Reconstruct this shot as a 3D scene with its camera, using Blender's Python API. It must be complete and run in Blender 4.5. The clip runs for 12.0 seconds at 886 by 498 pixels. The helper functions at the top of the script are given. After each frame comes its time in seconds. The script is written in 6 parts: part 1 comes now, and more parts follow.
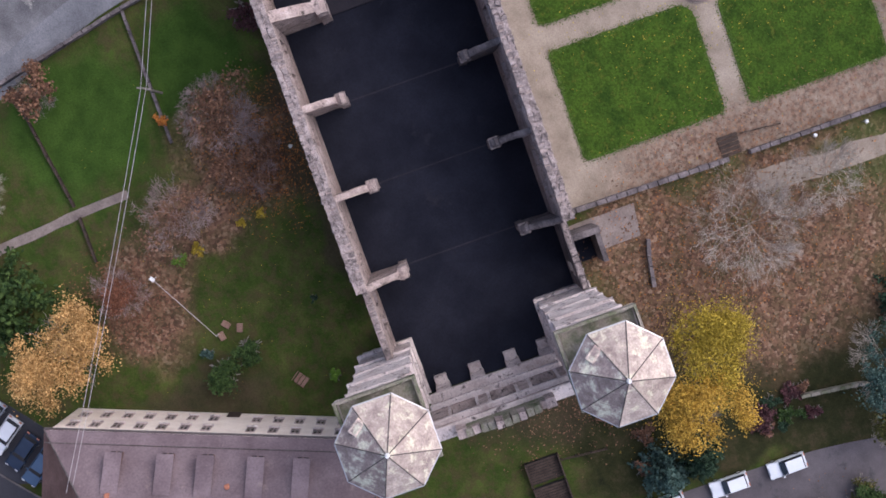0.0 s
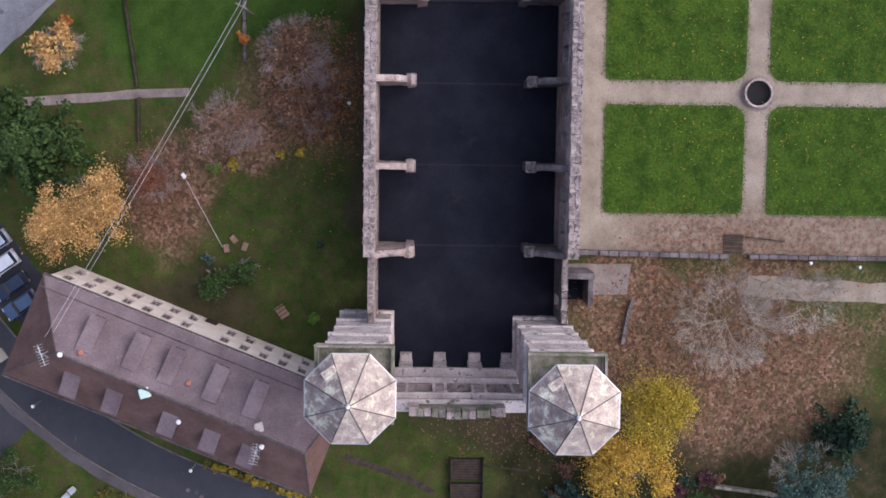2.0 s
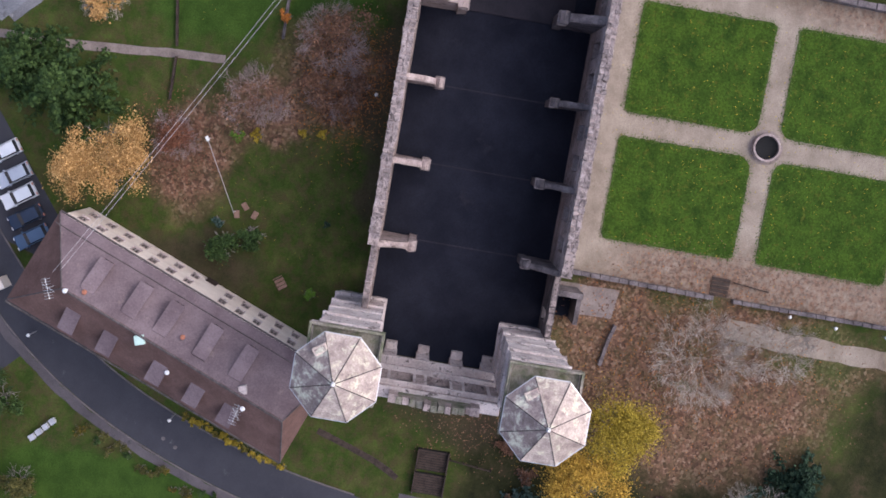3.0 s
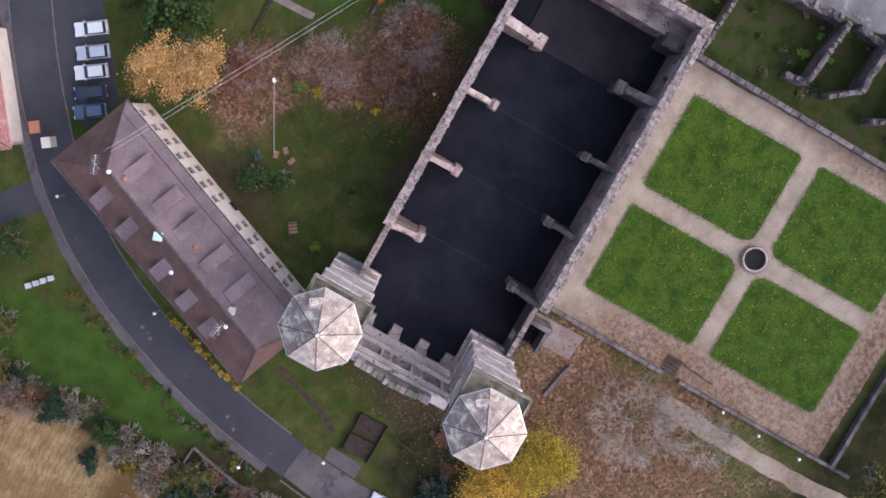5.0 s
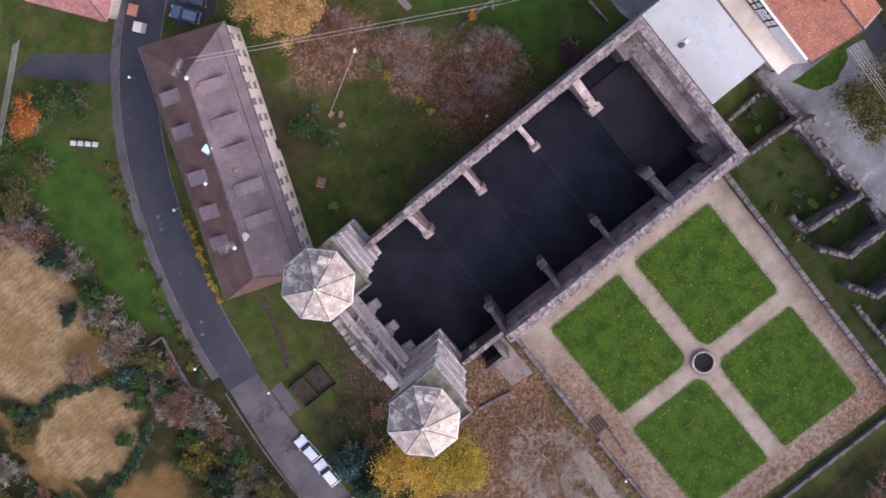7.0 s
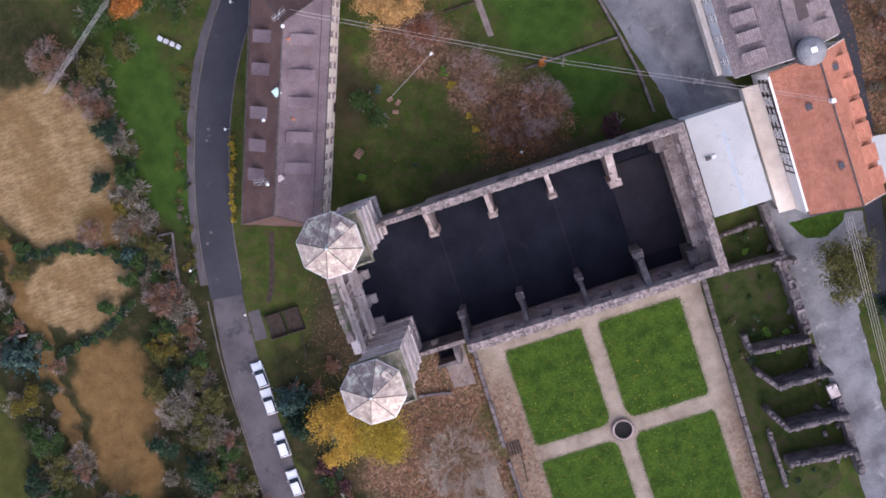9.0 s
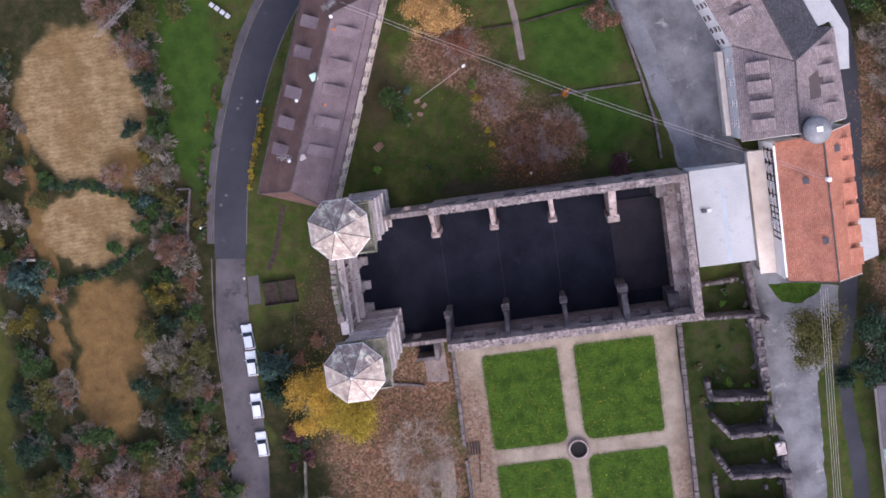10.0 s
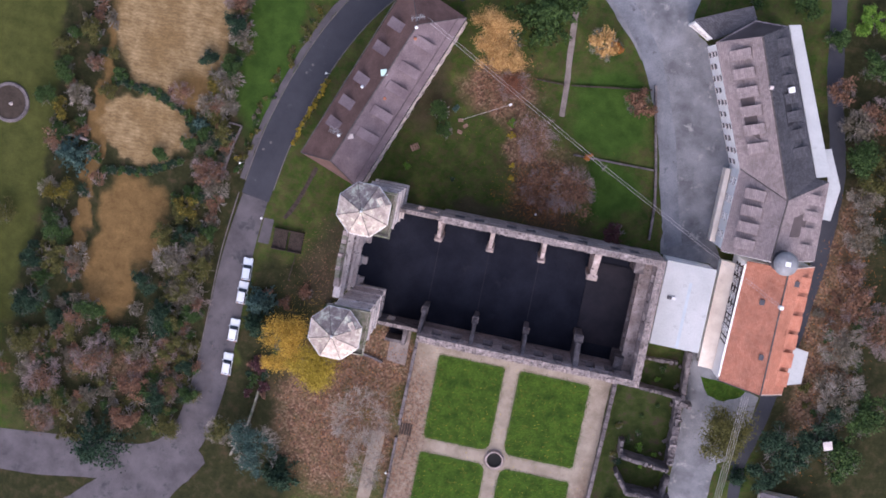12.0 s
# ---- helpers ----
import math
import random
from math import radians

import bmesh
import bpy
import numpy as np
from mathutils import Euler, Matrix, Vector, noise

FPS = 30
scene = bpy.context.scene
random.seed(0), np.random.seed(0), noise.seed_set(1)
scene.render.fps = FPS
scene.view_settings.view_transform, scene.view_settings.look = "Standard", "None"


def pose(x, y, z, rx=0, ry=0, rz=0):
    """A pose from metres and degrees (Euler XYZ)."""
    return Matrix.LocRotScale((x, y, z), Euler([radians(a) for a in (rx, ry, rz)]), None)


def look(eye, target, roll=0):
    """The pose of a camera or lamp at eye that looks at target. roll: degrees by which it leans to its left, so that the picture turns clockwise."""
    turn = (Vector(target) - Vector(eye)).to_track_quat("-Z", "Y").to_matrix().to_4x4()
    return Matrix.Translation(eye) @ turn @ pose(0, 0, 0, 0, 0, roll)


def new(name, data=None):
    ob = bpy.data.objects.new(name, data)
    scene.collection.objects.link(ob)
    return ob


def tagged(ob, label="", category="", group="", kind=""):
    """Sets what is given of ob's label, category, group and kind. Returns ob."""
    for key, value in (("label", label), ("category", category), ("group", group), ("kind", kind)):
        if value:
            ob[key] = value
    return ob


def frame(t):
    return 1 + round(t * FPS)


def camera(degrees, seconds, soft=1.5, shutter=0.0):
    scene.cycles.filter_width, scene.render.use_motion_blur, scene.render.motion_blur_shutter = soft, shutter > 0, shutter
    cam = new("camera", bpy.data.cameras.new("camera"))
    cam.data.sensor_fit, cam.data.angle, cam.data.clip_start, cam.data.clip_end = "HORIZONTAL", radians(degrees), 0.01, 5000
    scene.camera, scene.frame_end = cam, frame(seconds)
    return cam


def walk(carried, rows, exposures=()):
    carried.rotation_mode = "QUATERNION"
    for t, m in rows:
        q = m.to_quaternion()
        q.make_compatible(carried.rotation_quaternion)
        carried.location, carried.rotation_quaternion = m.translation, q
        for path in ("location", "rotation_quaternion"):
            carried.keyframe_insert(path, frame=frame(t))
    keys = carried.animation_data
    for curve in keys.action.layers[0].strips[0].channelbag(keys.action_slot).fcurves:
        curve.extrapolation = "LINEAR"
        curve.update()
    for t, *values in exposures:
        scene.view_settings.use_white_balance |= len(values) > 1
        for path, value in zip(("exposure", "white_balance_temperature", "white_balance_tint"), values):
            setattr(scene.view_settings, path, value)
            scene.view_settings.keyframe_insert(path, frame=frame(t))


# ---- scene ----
cam = camera(38, 12.0, soft=1.7)
walk(cam, [
    (0.0, pose(11.022, -1.223, 131.528, -4.080, -1.082, -109.470)),
    (0.5, pose(11.303, 0.030, 133.645, -4.238, -1.161, -104.048)),
    (1.0, pose(11.706, 1.131, 135.818, -4.440, -1.173, -98.871)),
    (1.5, pose(12.232, 2.080, 138.048, -4.687, -1.117, -93.941)),
    (2.0, pose(12.862, 2.889, 140.351, -4.971, -0.999, -89.238)),
    (2.5, pose(13.503, 3.621, 142.805, -5.255, -0.840, -84.670)),
    (3.0, pose(14.045, 4.350, 145.509, -5.496, -0.669, -80.125)),
    (3.5, pose(14.422, 5.145, 148.524, -5.667, -0.502, -75.503)),
    (4.0, pose(14.746, 6.056, 151.725, -5.815, -0.318, -70.749)),
    (4.5, pose(15.175, 7.127, 154.930, -6.005, -0.086, -65.819)),
    (5.0, pose(15.810, 8.388, 158.006, -6.281, 0.212, -60.690)),
    (5.5, pose(16.519, 9.809, 161.084, -6.594, 0.543, -55.419)),
    (6.0, pose(17.115, 11.345, 164.375, -6.874, 0.863, -50.080)),
    (6.5, pose(17.455, 12.956, 168.046, -7.068, 1.139, -44.735)),
    (7.0, pose(17.587, 14.627, 172.030, -7.199, 1.397, -39.402)),
    (7.5, pose(17.605, 16.347, 176.190, -7.307, 1.673, -34.091)),
    (8.0, pose(17.581, 18.093, 180.413, -7.418, 1.996, -28.809)),
    (8.5, pose(17.496, 19.793, 184.732, -7.499, 2.352, -23.559)),
    (9.0, pose(17.308, 21.361, 189.223, -7.504, 2.718, -18.345)),
    (9.5, pose(16.975, 22.744, 193.959, -7.399, 3.070, -13.172)),
    (10.0, pose(16.445, 24.016, 198.985, -7.223, 3.384, -8.066)),
    (10.5, pose(15.663, 25.282, 204.342, -7.027, 3.634, -3.053)),
    (11.0, pose(14.586, 26.631, 210.069, -6.854, 3.797, 1.839)),
    (11.5, pose(13.204, 28.079, 216.194, -6.714, 3.871, 6.607)),
    (12.0, pose(11.516, 29.626, 222.742, -6.607, 3.855, 11.250)),
], exposures=[(0.0, 0.43, 5950, 18), (3.0, 0.47, 5950, 18), (6.0, 0.56, 5950, 20), (9.0, 0.56, 5900, 22), (12.0, 0.60, 5880, 23)])

# ---- light ----
world = bpy.data.worlds.new("sky")
scene.world = world
world.use_nodes = True
wnt = world.node_tree
sky = wnt.nodes.new("ShaderNodeTexSky")
sky.sky_type = "NISHITA"
sky.sun_disc = False
sky.sun_elevation, sky.sun_rotation = radians(48), radians(166)
sky.air_density, sky.dust_density = 1.0, 4.0
bg = wnt.nodes["Background"]
bg.inputs[1].default_value = 0.15
wnt.links.new(sky.outputs[0], bg.inputs[0])
sun = new("sun", bpy.data.lights.new("sun", "SUN"))
sun.data.energy, sun.data.angle, sun.data.color = 1.75, radians(110), (1.0, 0.95, 0.90)
sun.matrix_world = look((20, -79, 90), (0, 0, 0))

# ---- materials ----
def shader(name, rough=0.85, metal=0.0):
    m = bpy.data.materials.new(name)
    m.use_nodes = True
    nt = m.node_tree
    b = nt.nodes["Principled BSDF"]
    b.inputs["Roughness"].default_value, b.inputs["Metallic"].default_value = rough, metal
    if rough > 0.65:
        b.inputs["Specular IOR Level"].default_value = 0.15
    return m, nt, b


def noise_tex(nt, scale, detail=4.0, rough=0.6, vec=None):
    n = nt.nodes.new("ShaderNodeTexNoise")
    n.inputs["Scale"].default_value, n.inputs["Detail"].default_value, n.inputs["Roughness"].default_value = scale, detail, rough
    nt.links.new(vec or where(nt), n.inputs["Vector"])
    return n.outputs["Fac"]


def where(nt):
    for n in nt.nodes:
        if n.bl_idname == "ShaderNodeNewGeometry":
            return n.outputs["Position"]
    return nt.nodes.new("ShaderNodeNewGeometry").outputs["Position"]


def ramp(nt, fac, stops):
    r = nt.nodes.new("ShaderNodeValToRGB")
    while len(r.color_ramp.elements) < len(stops):
        r.color_ramp.elements.new(0.5)
    for e, (p, c) in zip(r.color_ramp.elements, stops):
        e.position = p
        e.color = (c, c, c, 1) if isinstance(c, (int, float)) else (*c, 1)
    nt.links.new(fac, r.inputs[0])
    return r.outputs[0]


def mix(nt, fac, a, b, mode="MIX"):
    n = nt.nodes.new("ShaderNodeMix")
    n.data_type, n.blend_type = "RGBA", mode
    for sock, v in ((n.inputs[0], fac), (n.inputs[6], a), (n.inputs[7], b)):
        if isinstance(v, (int, float)):
            sock.default_value = v
        elif isinstance(v, tuple):
            sock.default_value = (*v, 1)
        else:
            nt.links.new(v, sock)
    return n.outputs[2]


def maths(nt, op, a, b=None, clamp=False):
    n = nt.nodes.new("ShaderNodeMath")
    n.operation, n.use_clamp = op, clamp
    for sock, v in zip(n.inputs, (a, b)):
        if isinstance(v, (int, float)):
            sock.default_value = v
        elif v is not None:
            nt.links.new(v, sock)
    return n.outputs[0]


def bumped(nt, b, height, strength, dist):
    n = nt.nodes.new("ShaderNodeBump")
    n.inputs["Strength"].default_value, n.inputs["Distance"].default_value = strength, dist
    nt.links.new(height, n.inputs["Height"])
    nt.links.new(n.outputs[0], b.inputs["Normal"])


def surface(name, dark, light, big=0.35, fine=6.0, rough=0.85, bump=0.4, dist=0.05, metal=0.0, spot=None, spot_at=0.62, spot_scale=1.2, vary=0.0, grain=0.35):
    """Two tones over large noise, fine grain over it, and a third colour in stains."""
    m, nt, b = shader(name, rough, metal)
    col = ramp(nt, noise_tex(nt, big, 5), [(0.32, dark), (0.68, light)])
    if spot:
        col = mix(nt, ramp(nt, noise_tex(nt, spot_scale, 6, 0.7), [(spot_at - 0.04, 0.0), (spot_at + 0.06, 1.0)]), col, spot)
    g = noise_tex(nt, fine, 3, 0.7)
    col = mix(nt, 1.0, col, ramp(nt, g, [(0.25, 1 - grain), (0.75, 1 + grain * 0.5)]), "MULTIPLY")
    if vary:
        oi = nt.nodes.new("ShaderNodeObjectInfo")
        col = mix(nt, 1.0, col, ramp(nt, oi.outputs["Random"], [(0, 1 - vary), (1, 1 + vary * 0.4)]), "MULTIPLY")
    nt.links.new(col, b.inputs["Base Color"])
    bumped(nt, b, g, bump, dist)
    return m


def leafy(name, dark, light, mid=None):
    """Leaves, each of its own tone."""
    m, nt, b = shader(name, 0.7)
    geo = nt.nodes.new("ShaderNodeNewGeometry")
    col = ramp(nt, geo.outputs["Random Per Island"], [(0.0, dark), (0.5, mid or tuple((p + q) / 2 for p, q in zip(dark, light))), (1.0, light)])
    col = mix(nt, 1.0, col, ramp(nt, noise_tex(nt, 0.9, 3), [(0.3, 0.65), (0.7, 1.2)]), "MULTIPLY")
    nt.links.new(col, b.inputs["Base Color"])
    b.inputs["Subsurface Weight"].default_value = 0.0
    return m


def plain(name, c, rough=0.5, metal=0.0):
    return surface(name, tuple(v * 0.9 for v in c), tuple(min(1, v * 1.08) for v in c), 0.8, 9, rough, 0.05, 0.01, metal, grain=0.1)


def blob(nt, warp, cx, cy, rx, ry, soft=0.5):
    """A soft-edged patch of ground, 1 inside."""
    s = nt.nodes.new("ShaderNodeVectorMath"); s.operation = "SUBTRACT"
    nt.links.new(warp, s.inputs[0]); s.inputs[1].default_value = (cx, cy, 0)
    d = nt.nodes.new("ShaderNodeVectorMath"); d.operation = "MULTIPLY"
    nt.links.new(s.outputs[0], d.inputs[0]); d.inputs[1].default_value = (1 / rx, 1 / ry, 0)
    l = nt.nodes.new("ShaderNodeVectorMath"); l.operation = "LENGTH"
    nt.links.new(d.outputs[0], l.inputs[0])
    r = nt.nodes.new("ShaderNodeMapRange"); r.interpolation_type = "SMOOTHSTEP"
    nt.links.new(l.outputs["Value"], r.inputs[0])
    for i, v in ((1, 1.0 + soft / 2), (2, 1.0 - soft / 2), (3, 0.0), (4, 1.0)):
        r.inputs[i].default_value = v
    return r.outputs[0]


GRASS_D, GRASS_L = (0.020, 0.040, 0.007), (0.058, 0.114, 0.014)
EARTH_D, EARTH_L = (0.030, 0.024, 0.016), (0.075, 0.055, 0.035)
LITTER_D, LITTER_L = (0.070, 0.040, 0.027), (0.215, 0.124, 0.078)


def ground_material():
    m, nt, b = shader("ground", 0.95)
    pos = where(nt)
    wn = nt.nodes.new("ShaderNodeTexNoise")
    wn.inputs["Scale"].default_value, wn.inputs["Detail"].default_value = 0.22, 5
    nt.links.new(pos, wn.inputs["Vector"])
    k = nt.nodes.new("ShaderNodeVectorMath"); k.operation = "MULTIPLY_ADD"
    nt.links.new(wn.outputs["Color"], k.inputs[0])
    k.inputs[1].default_value = (7, 7, 0)
    off = nt.nodes.new("ShaderNodeVectorMath"); off.operation = "SUBTRACT"
    nt.links.new(pos, off.inputs[0]); off.inputs[1].default_value = (3.5, 3.5, 0)
    nt.links.new(off.outputs[0], k.inputs[2])
    warp = k.outputs[0]
    fine = noise_tex(nt, 5.0, 4, 0.75)
    grass = ramp(nt, noise_tex(nt, 0.30, 6, 0.65), [(0.28, GRASS_D), (0.48, (0.040, 0.066, 0.011)), (0.60, (0.070, 0.080, 0.021)), (0.75, GRASS_L)])
    grass = mix(nt, ramp(nt, noise_tex(nt, 0.75, 6, 0.72), [(0.46, 0.0), (0.62, 0.75)]), grass, (0.072, 0.054, 0.026))
    grass = mix(nt, ramp(nt, noise_tex(nt, 0.17, 4, 0.6), [(0.5, 0.0), (0.68, 0.35)]), grass, (0.022, 0.024, 0.008))
    earth = ramp(nt, noise_tex(nt, 0.5, 6, 0.7), [(0.3, EARTH_D), (0.7, EARTH_L)])
    vor = nt.nodes.new("ShaderNodeTexVoronoi")
    vor.inputs["Scale"].default_value = 3.2
    nt.links.new(pos, vor.inputs["Vector"])
    sep = nt.nodes.new("ShaderNodeSeparateColor")
    nt.links.new(vor.outputs["Color"], sep.inputs[0])
    litter = ramp(nt, sep.outputs[0], [(0.0, LITTER_D), (0.45, (0.14, 0.080, 0.052)), (0.8, LITTER_L), (1.0, (0.29, 0.20, 0.14))])
    litter = mix(nt, ramp(nt, noise_tex(nt, 0.55, 6, 0.7), [(0.42, 0.0), (0.62, 0.55)]), litter, (0.075, 0.068, 0.028))
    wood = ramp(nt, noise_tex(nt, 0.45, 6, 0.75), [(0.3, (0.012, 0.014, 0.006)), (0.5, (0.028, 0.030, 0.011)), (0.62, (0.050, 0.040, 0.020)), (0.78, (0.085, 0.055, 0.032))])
    hay = ramp(nt, noise_tex(nt, 0.6, 6, 0.7), [(0.3, (0.16, 0.105, 0.045)), (0.7, (0.33, 0.235, 0.125))])
    wv = nt.nodes.new("ShaderNodeTexWave")
    wv.bands_direction = "Y"
    wv.inputs["Scale"].default_value, wv.inputs["Distortion"].default_value, wv.inputs["Detail"].default_value, wv.inputs["Detail Scale"].default_value = 0.45, 9.0, 5.0, 1.6
    nt.links.new(pos, wv.inputs["Vector"])
    hay = mix(nt, 1.0, hay, ramp(nt, wv.outputs["Fac"], [(0.2, 0.86), (0.7, 1.08)]), "MULTIPLY")
    dry = ramp(nt, noise_tex(nt, 0.5, 6, 0.7), [(0.3, (0.10, 0.060, 0.022)), (0.7, (0.20, 0.125, 0.048))])
    hay = mix(nt, ramp(nt, noise_tex(nt, 0.16, 5, 0.65), [(0.45, 0.0), (0.62, 0.65)]), hay, dry)
    olive = ramp(nt, noise_tex(nt, 0.4, 6, 0.7), [(0.3, (0.036, 0.044, 0.010)), (0.7, (0.075, 0.080, 0.020))])
    bright = ramp(nt, noise_tex(nt, 0.35, 5), [(0.3, (0.022, 0.048, 0.007)), (0.7, (0.048, 0.092, 0.014))])
    col = grass
    def lay(c, spots, amount=1.0):
        nonlocal col
        for s in spots:
            f = blob(nt, warp, *s)
            if amount != 1.0:
                f = maths(nt, "MULTIPLY", f, amount)
            col = mix(nt, f, col, c)
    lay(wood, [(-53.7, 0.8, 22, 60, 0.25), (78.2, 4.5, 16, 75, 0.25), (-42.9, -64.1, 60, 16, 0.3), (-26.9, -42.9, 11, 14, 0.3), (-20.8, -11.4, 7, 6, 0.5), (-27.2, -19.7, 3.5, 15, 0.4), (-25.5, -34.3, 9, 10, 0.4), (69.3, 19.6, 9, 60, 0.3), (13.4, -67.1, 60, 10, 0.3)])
    lay(bright, [(-34.0, 31.7, 5.5, 17, 0.35), (25.7, 30.1, 7.5, 7, 0.4), (26.5, 17.2, 7, 5, 0.4)])
    lay(hay, [(-51.6, 30.6, 10.4, 12.4, 0.2), (-46.5, 21.5, 5, 4, 0.4), (-54.0, 11.4, 8.7, 6.2, 0.2)])
    lay(dry, [(-53.4, -5.0, 6.2, 8.5, 0.3), (-55.4, -14.5, 4.6, 9, 0.35), (-62.1, 7.2, 1.3, 24, 0.5), (-46.9, 19.6, 3.5, 4.5, 0.5)])
    lay(olive, [(-78.7, 6.1, 8.5, 45, 0.2)])
    lay(litter, [(-10.9, -30.2, 10.5, 16, 0.55), (-4.4, -19.8, 6, 6, 0.5), (17.1, 15.4, 6.5, 6.5, 0.6), (12.7, 22.1, 4.0, 5, 0.6), (6.4, 29.7, 6.5, 5, 0.6), (-4.0, -40.5, 4, 12, 0.5), (-48.2, -31.9, 5, 4, 0.8), (69.2, 2.9, 4, 22, 0.5)])
    lay(bright, [(-3.7, -44.6, 3.2, 6, 0.7)], 0.6)
    lay(earth, [(5.4, 9.7, 4, 2, 0.6), (-6.3, 28.1, 4, 7, 0.7), (17.5, 9.7, 9, 2.2, 0.6), (-16.5, -5.0, 4.5, 8, 0.8)], 0.75)
    col = mix(nt, 1.0, col, ramp(nt, fine, [(0.25, 0.62), (0.75, 1.22)]), "MULTIPLY")
    nt.links.new(col, b.inputs["Base Color"])
    bumped(nt, b, fine, 0.6, 0.12)
    return m


M_GROUND = ground_material()
M_LAWN = surface("mown_grass", (0.022, 0.050, 0.006), (0.055, 0.104, 0.011), 0.45, 4.5, 0.95, 0.8, 0.10, spot=(0.078, 0.094, 0.013), spot_at=0.60, spot_scale=1.1, grain=0.6)
def gravel_material():
    """Pale gravel, littered with leaves towards the trees, with shade painted in along the far edges."""
    m, nt, b = shader("pale_gravel", 0.95)
    pos = where(nt)
    col = ramp(nt, noise_tex(nt, 0.30, 6, 0.65), [(0.3, (0.20, 0.162, 0.125)), (0.7, (0.36, 0.305, 0.245))])
    vor = nt.nodes.new("ShaderNodeTexVoronoi")
    vor.inputs["Scale"].default_value = 3.4
    nt.links.new(pos, vor.inputs["Vector"])
    sep = nt.nodes.new("ShaderNodeSeparateColor")
    nt.links.new(vor.outputs["Color"], sep.inputs[0])
    litter = ramp(nt, sep.outputs[0], [(0.0, LITTER_D), (0.5, (0.15, 0.08, 0.05)), (1.0, LITTER_L)])
    # the last three spots also darken the south and east edges as shade
    for cx, cy, rx, ry, k in ((1.5, -27, 4.0, 7.5, 0.85), (2.5, -42, 4.5, 11, 0.8), (18, -53.6, 22, 3.6, 0.95), (34.6, -46, 2.4, 12, 0.7), (32, -52.5, 6, 4, 0.8)):
        f = maths(nt, "MULTIPLY", blob(nt, pos, cx, cy, rx, ry, 1.1), ramp(nt, noise_tex(nt, 1.4, 5, 0.7), [(0.35, 0.15), (0.6, k)]))
        col = mix(nt, f, col, litter)
    col = mix(nt, ramp(nt, noise_tex(nt, 0.8, 6, 0.75), [(0.6, 0.0), (0.72, 0.6)]), col, (0.13, 0.11, 0.075))
    g = noise_tex(nt, 8, 3, 0.7)
    col = mix(nt, 1.0, col, ramp(nt, g, [(0.25, 0.7), (0.75, 1.15)]), "MULTIPLY")
    nt.links.new(col, b.inputs["Base Color"])
    bumped(nt, b, g, 0.5, 0.03)
    return m


M_GRAVEL = gravel_material()
M_GRAVEL_G = surface("grey_gravel", (0.11, 0.110, 0.119), (0.255, 0.255, 0.268), 0.22, 7, 0.95, 0.4, 0.03, spot=(0.33, 0.32, 0.31), spot_at=0.62, spot_scale=0.35)
M_ASPHALT = surface("dark_asphalt", (0.036, 0.037, 0.046), (0.060, 0.061, 0.072), 0.12, 10, 0.9, 0.25, 0.01, spot=(0.11, 0.105, 0.11), spot_at=0.68, spot_scale=0.5, grain=0.2)
M_ASPHALT_OLD = surface("worn_asphalt", (0.072, 0.064, 0.070), (0.128, 0.115, 0.122), 0.22, 9, 0.9, 0.25, 0.01, spot=(0.055, 0.054, 0.06), spot_at=0.60, spot_scale=0.35, grain=0.25)
M_DRIVE = surface("blue_grey_drive", (0.13, 0.135, 0.15), (0.23, 0.235, 0.255), 0.25, 8, 0.92, 0.3, 0.02, spot=(0.09, 0.092, 0.10), spot_at=0.64, spot_scale=0.4)
M_PAVE = surface("path_paving", (0.16, 0.13, 0.12), (0.27, 0.225, 0.20), 0.5, 6, 0.92, 0.3, 0.02)
M_KERB = surface("kerb_stone", (0.10, 0.088, 0.088), (0.17, 0.15, 0.148), 0.9, 6, 0.9, 0.3, 0.02)
M_FLOOR = surface("black_floor", (0.0085, 0.0098, 0.018), (0.021, 0.023, 0.036), 0.18, 5, 0.85, 0.2, 0.02, spot=(0.026, 0.026, 0.036), spot_at=0.64, spot_scale=0.22, grain=0.3)
M_FLOOR_E = surface("dusty_black_floor", (0.022, 0.021, 0.028), (0.042, 0.038, 0.048), 0.22, 6, 0.9, 0.2, 0.02, grain=0.3)
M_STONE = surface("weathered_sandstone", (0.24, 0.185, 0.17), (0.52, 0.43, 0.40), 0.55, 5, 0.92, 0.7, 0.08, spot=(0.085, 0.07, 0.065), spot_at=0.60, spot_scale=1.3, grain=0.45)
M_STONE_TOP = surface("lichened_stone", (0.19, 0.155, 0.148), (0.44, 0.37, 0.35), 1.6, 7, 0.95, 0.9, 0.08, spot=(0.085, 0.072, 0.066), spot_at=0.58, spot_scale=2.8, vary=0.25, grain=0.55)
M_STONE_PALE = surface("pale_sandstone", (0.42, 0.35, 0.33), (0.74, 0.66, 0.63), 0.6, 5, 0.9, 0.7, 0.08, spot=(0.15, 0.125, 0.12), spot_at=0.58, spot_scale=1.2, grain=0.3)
M_STONE_DARK = surface("dark_grey_stone", (0.075, 0.065, 0.068), (0.22, 0.19, 0.19), 0.6, 5, 0.95, 0.8, 0.08, spot=(0.32, 0.28, 0.27), spot_at=0.66, spot_scale=1.6, grain=0.45)
M_MOSS = surface("mossy_stone", (0.10, 0.12, 0.06), (0.33, 0.29, 0.25), 0.9, 6, 0.95, 0.8, 0.08, grain=0.45)
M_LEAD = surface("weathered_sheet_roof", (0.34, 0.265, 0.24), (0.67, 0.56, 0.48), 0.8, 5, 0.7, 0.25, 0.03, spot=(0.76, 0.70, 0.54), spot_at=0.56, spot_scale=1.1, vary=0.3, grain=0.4)
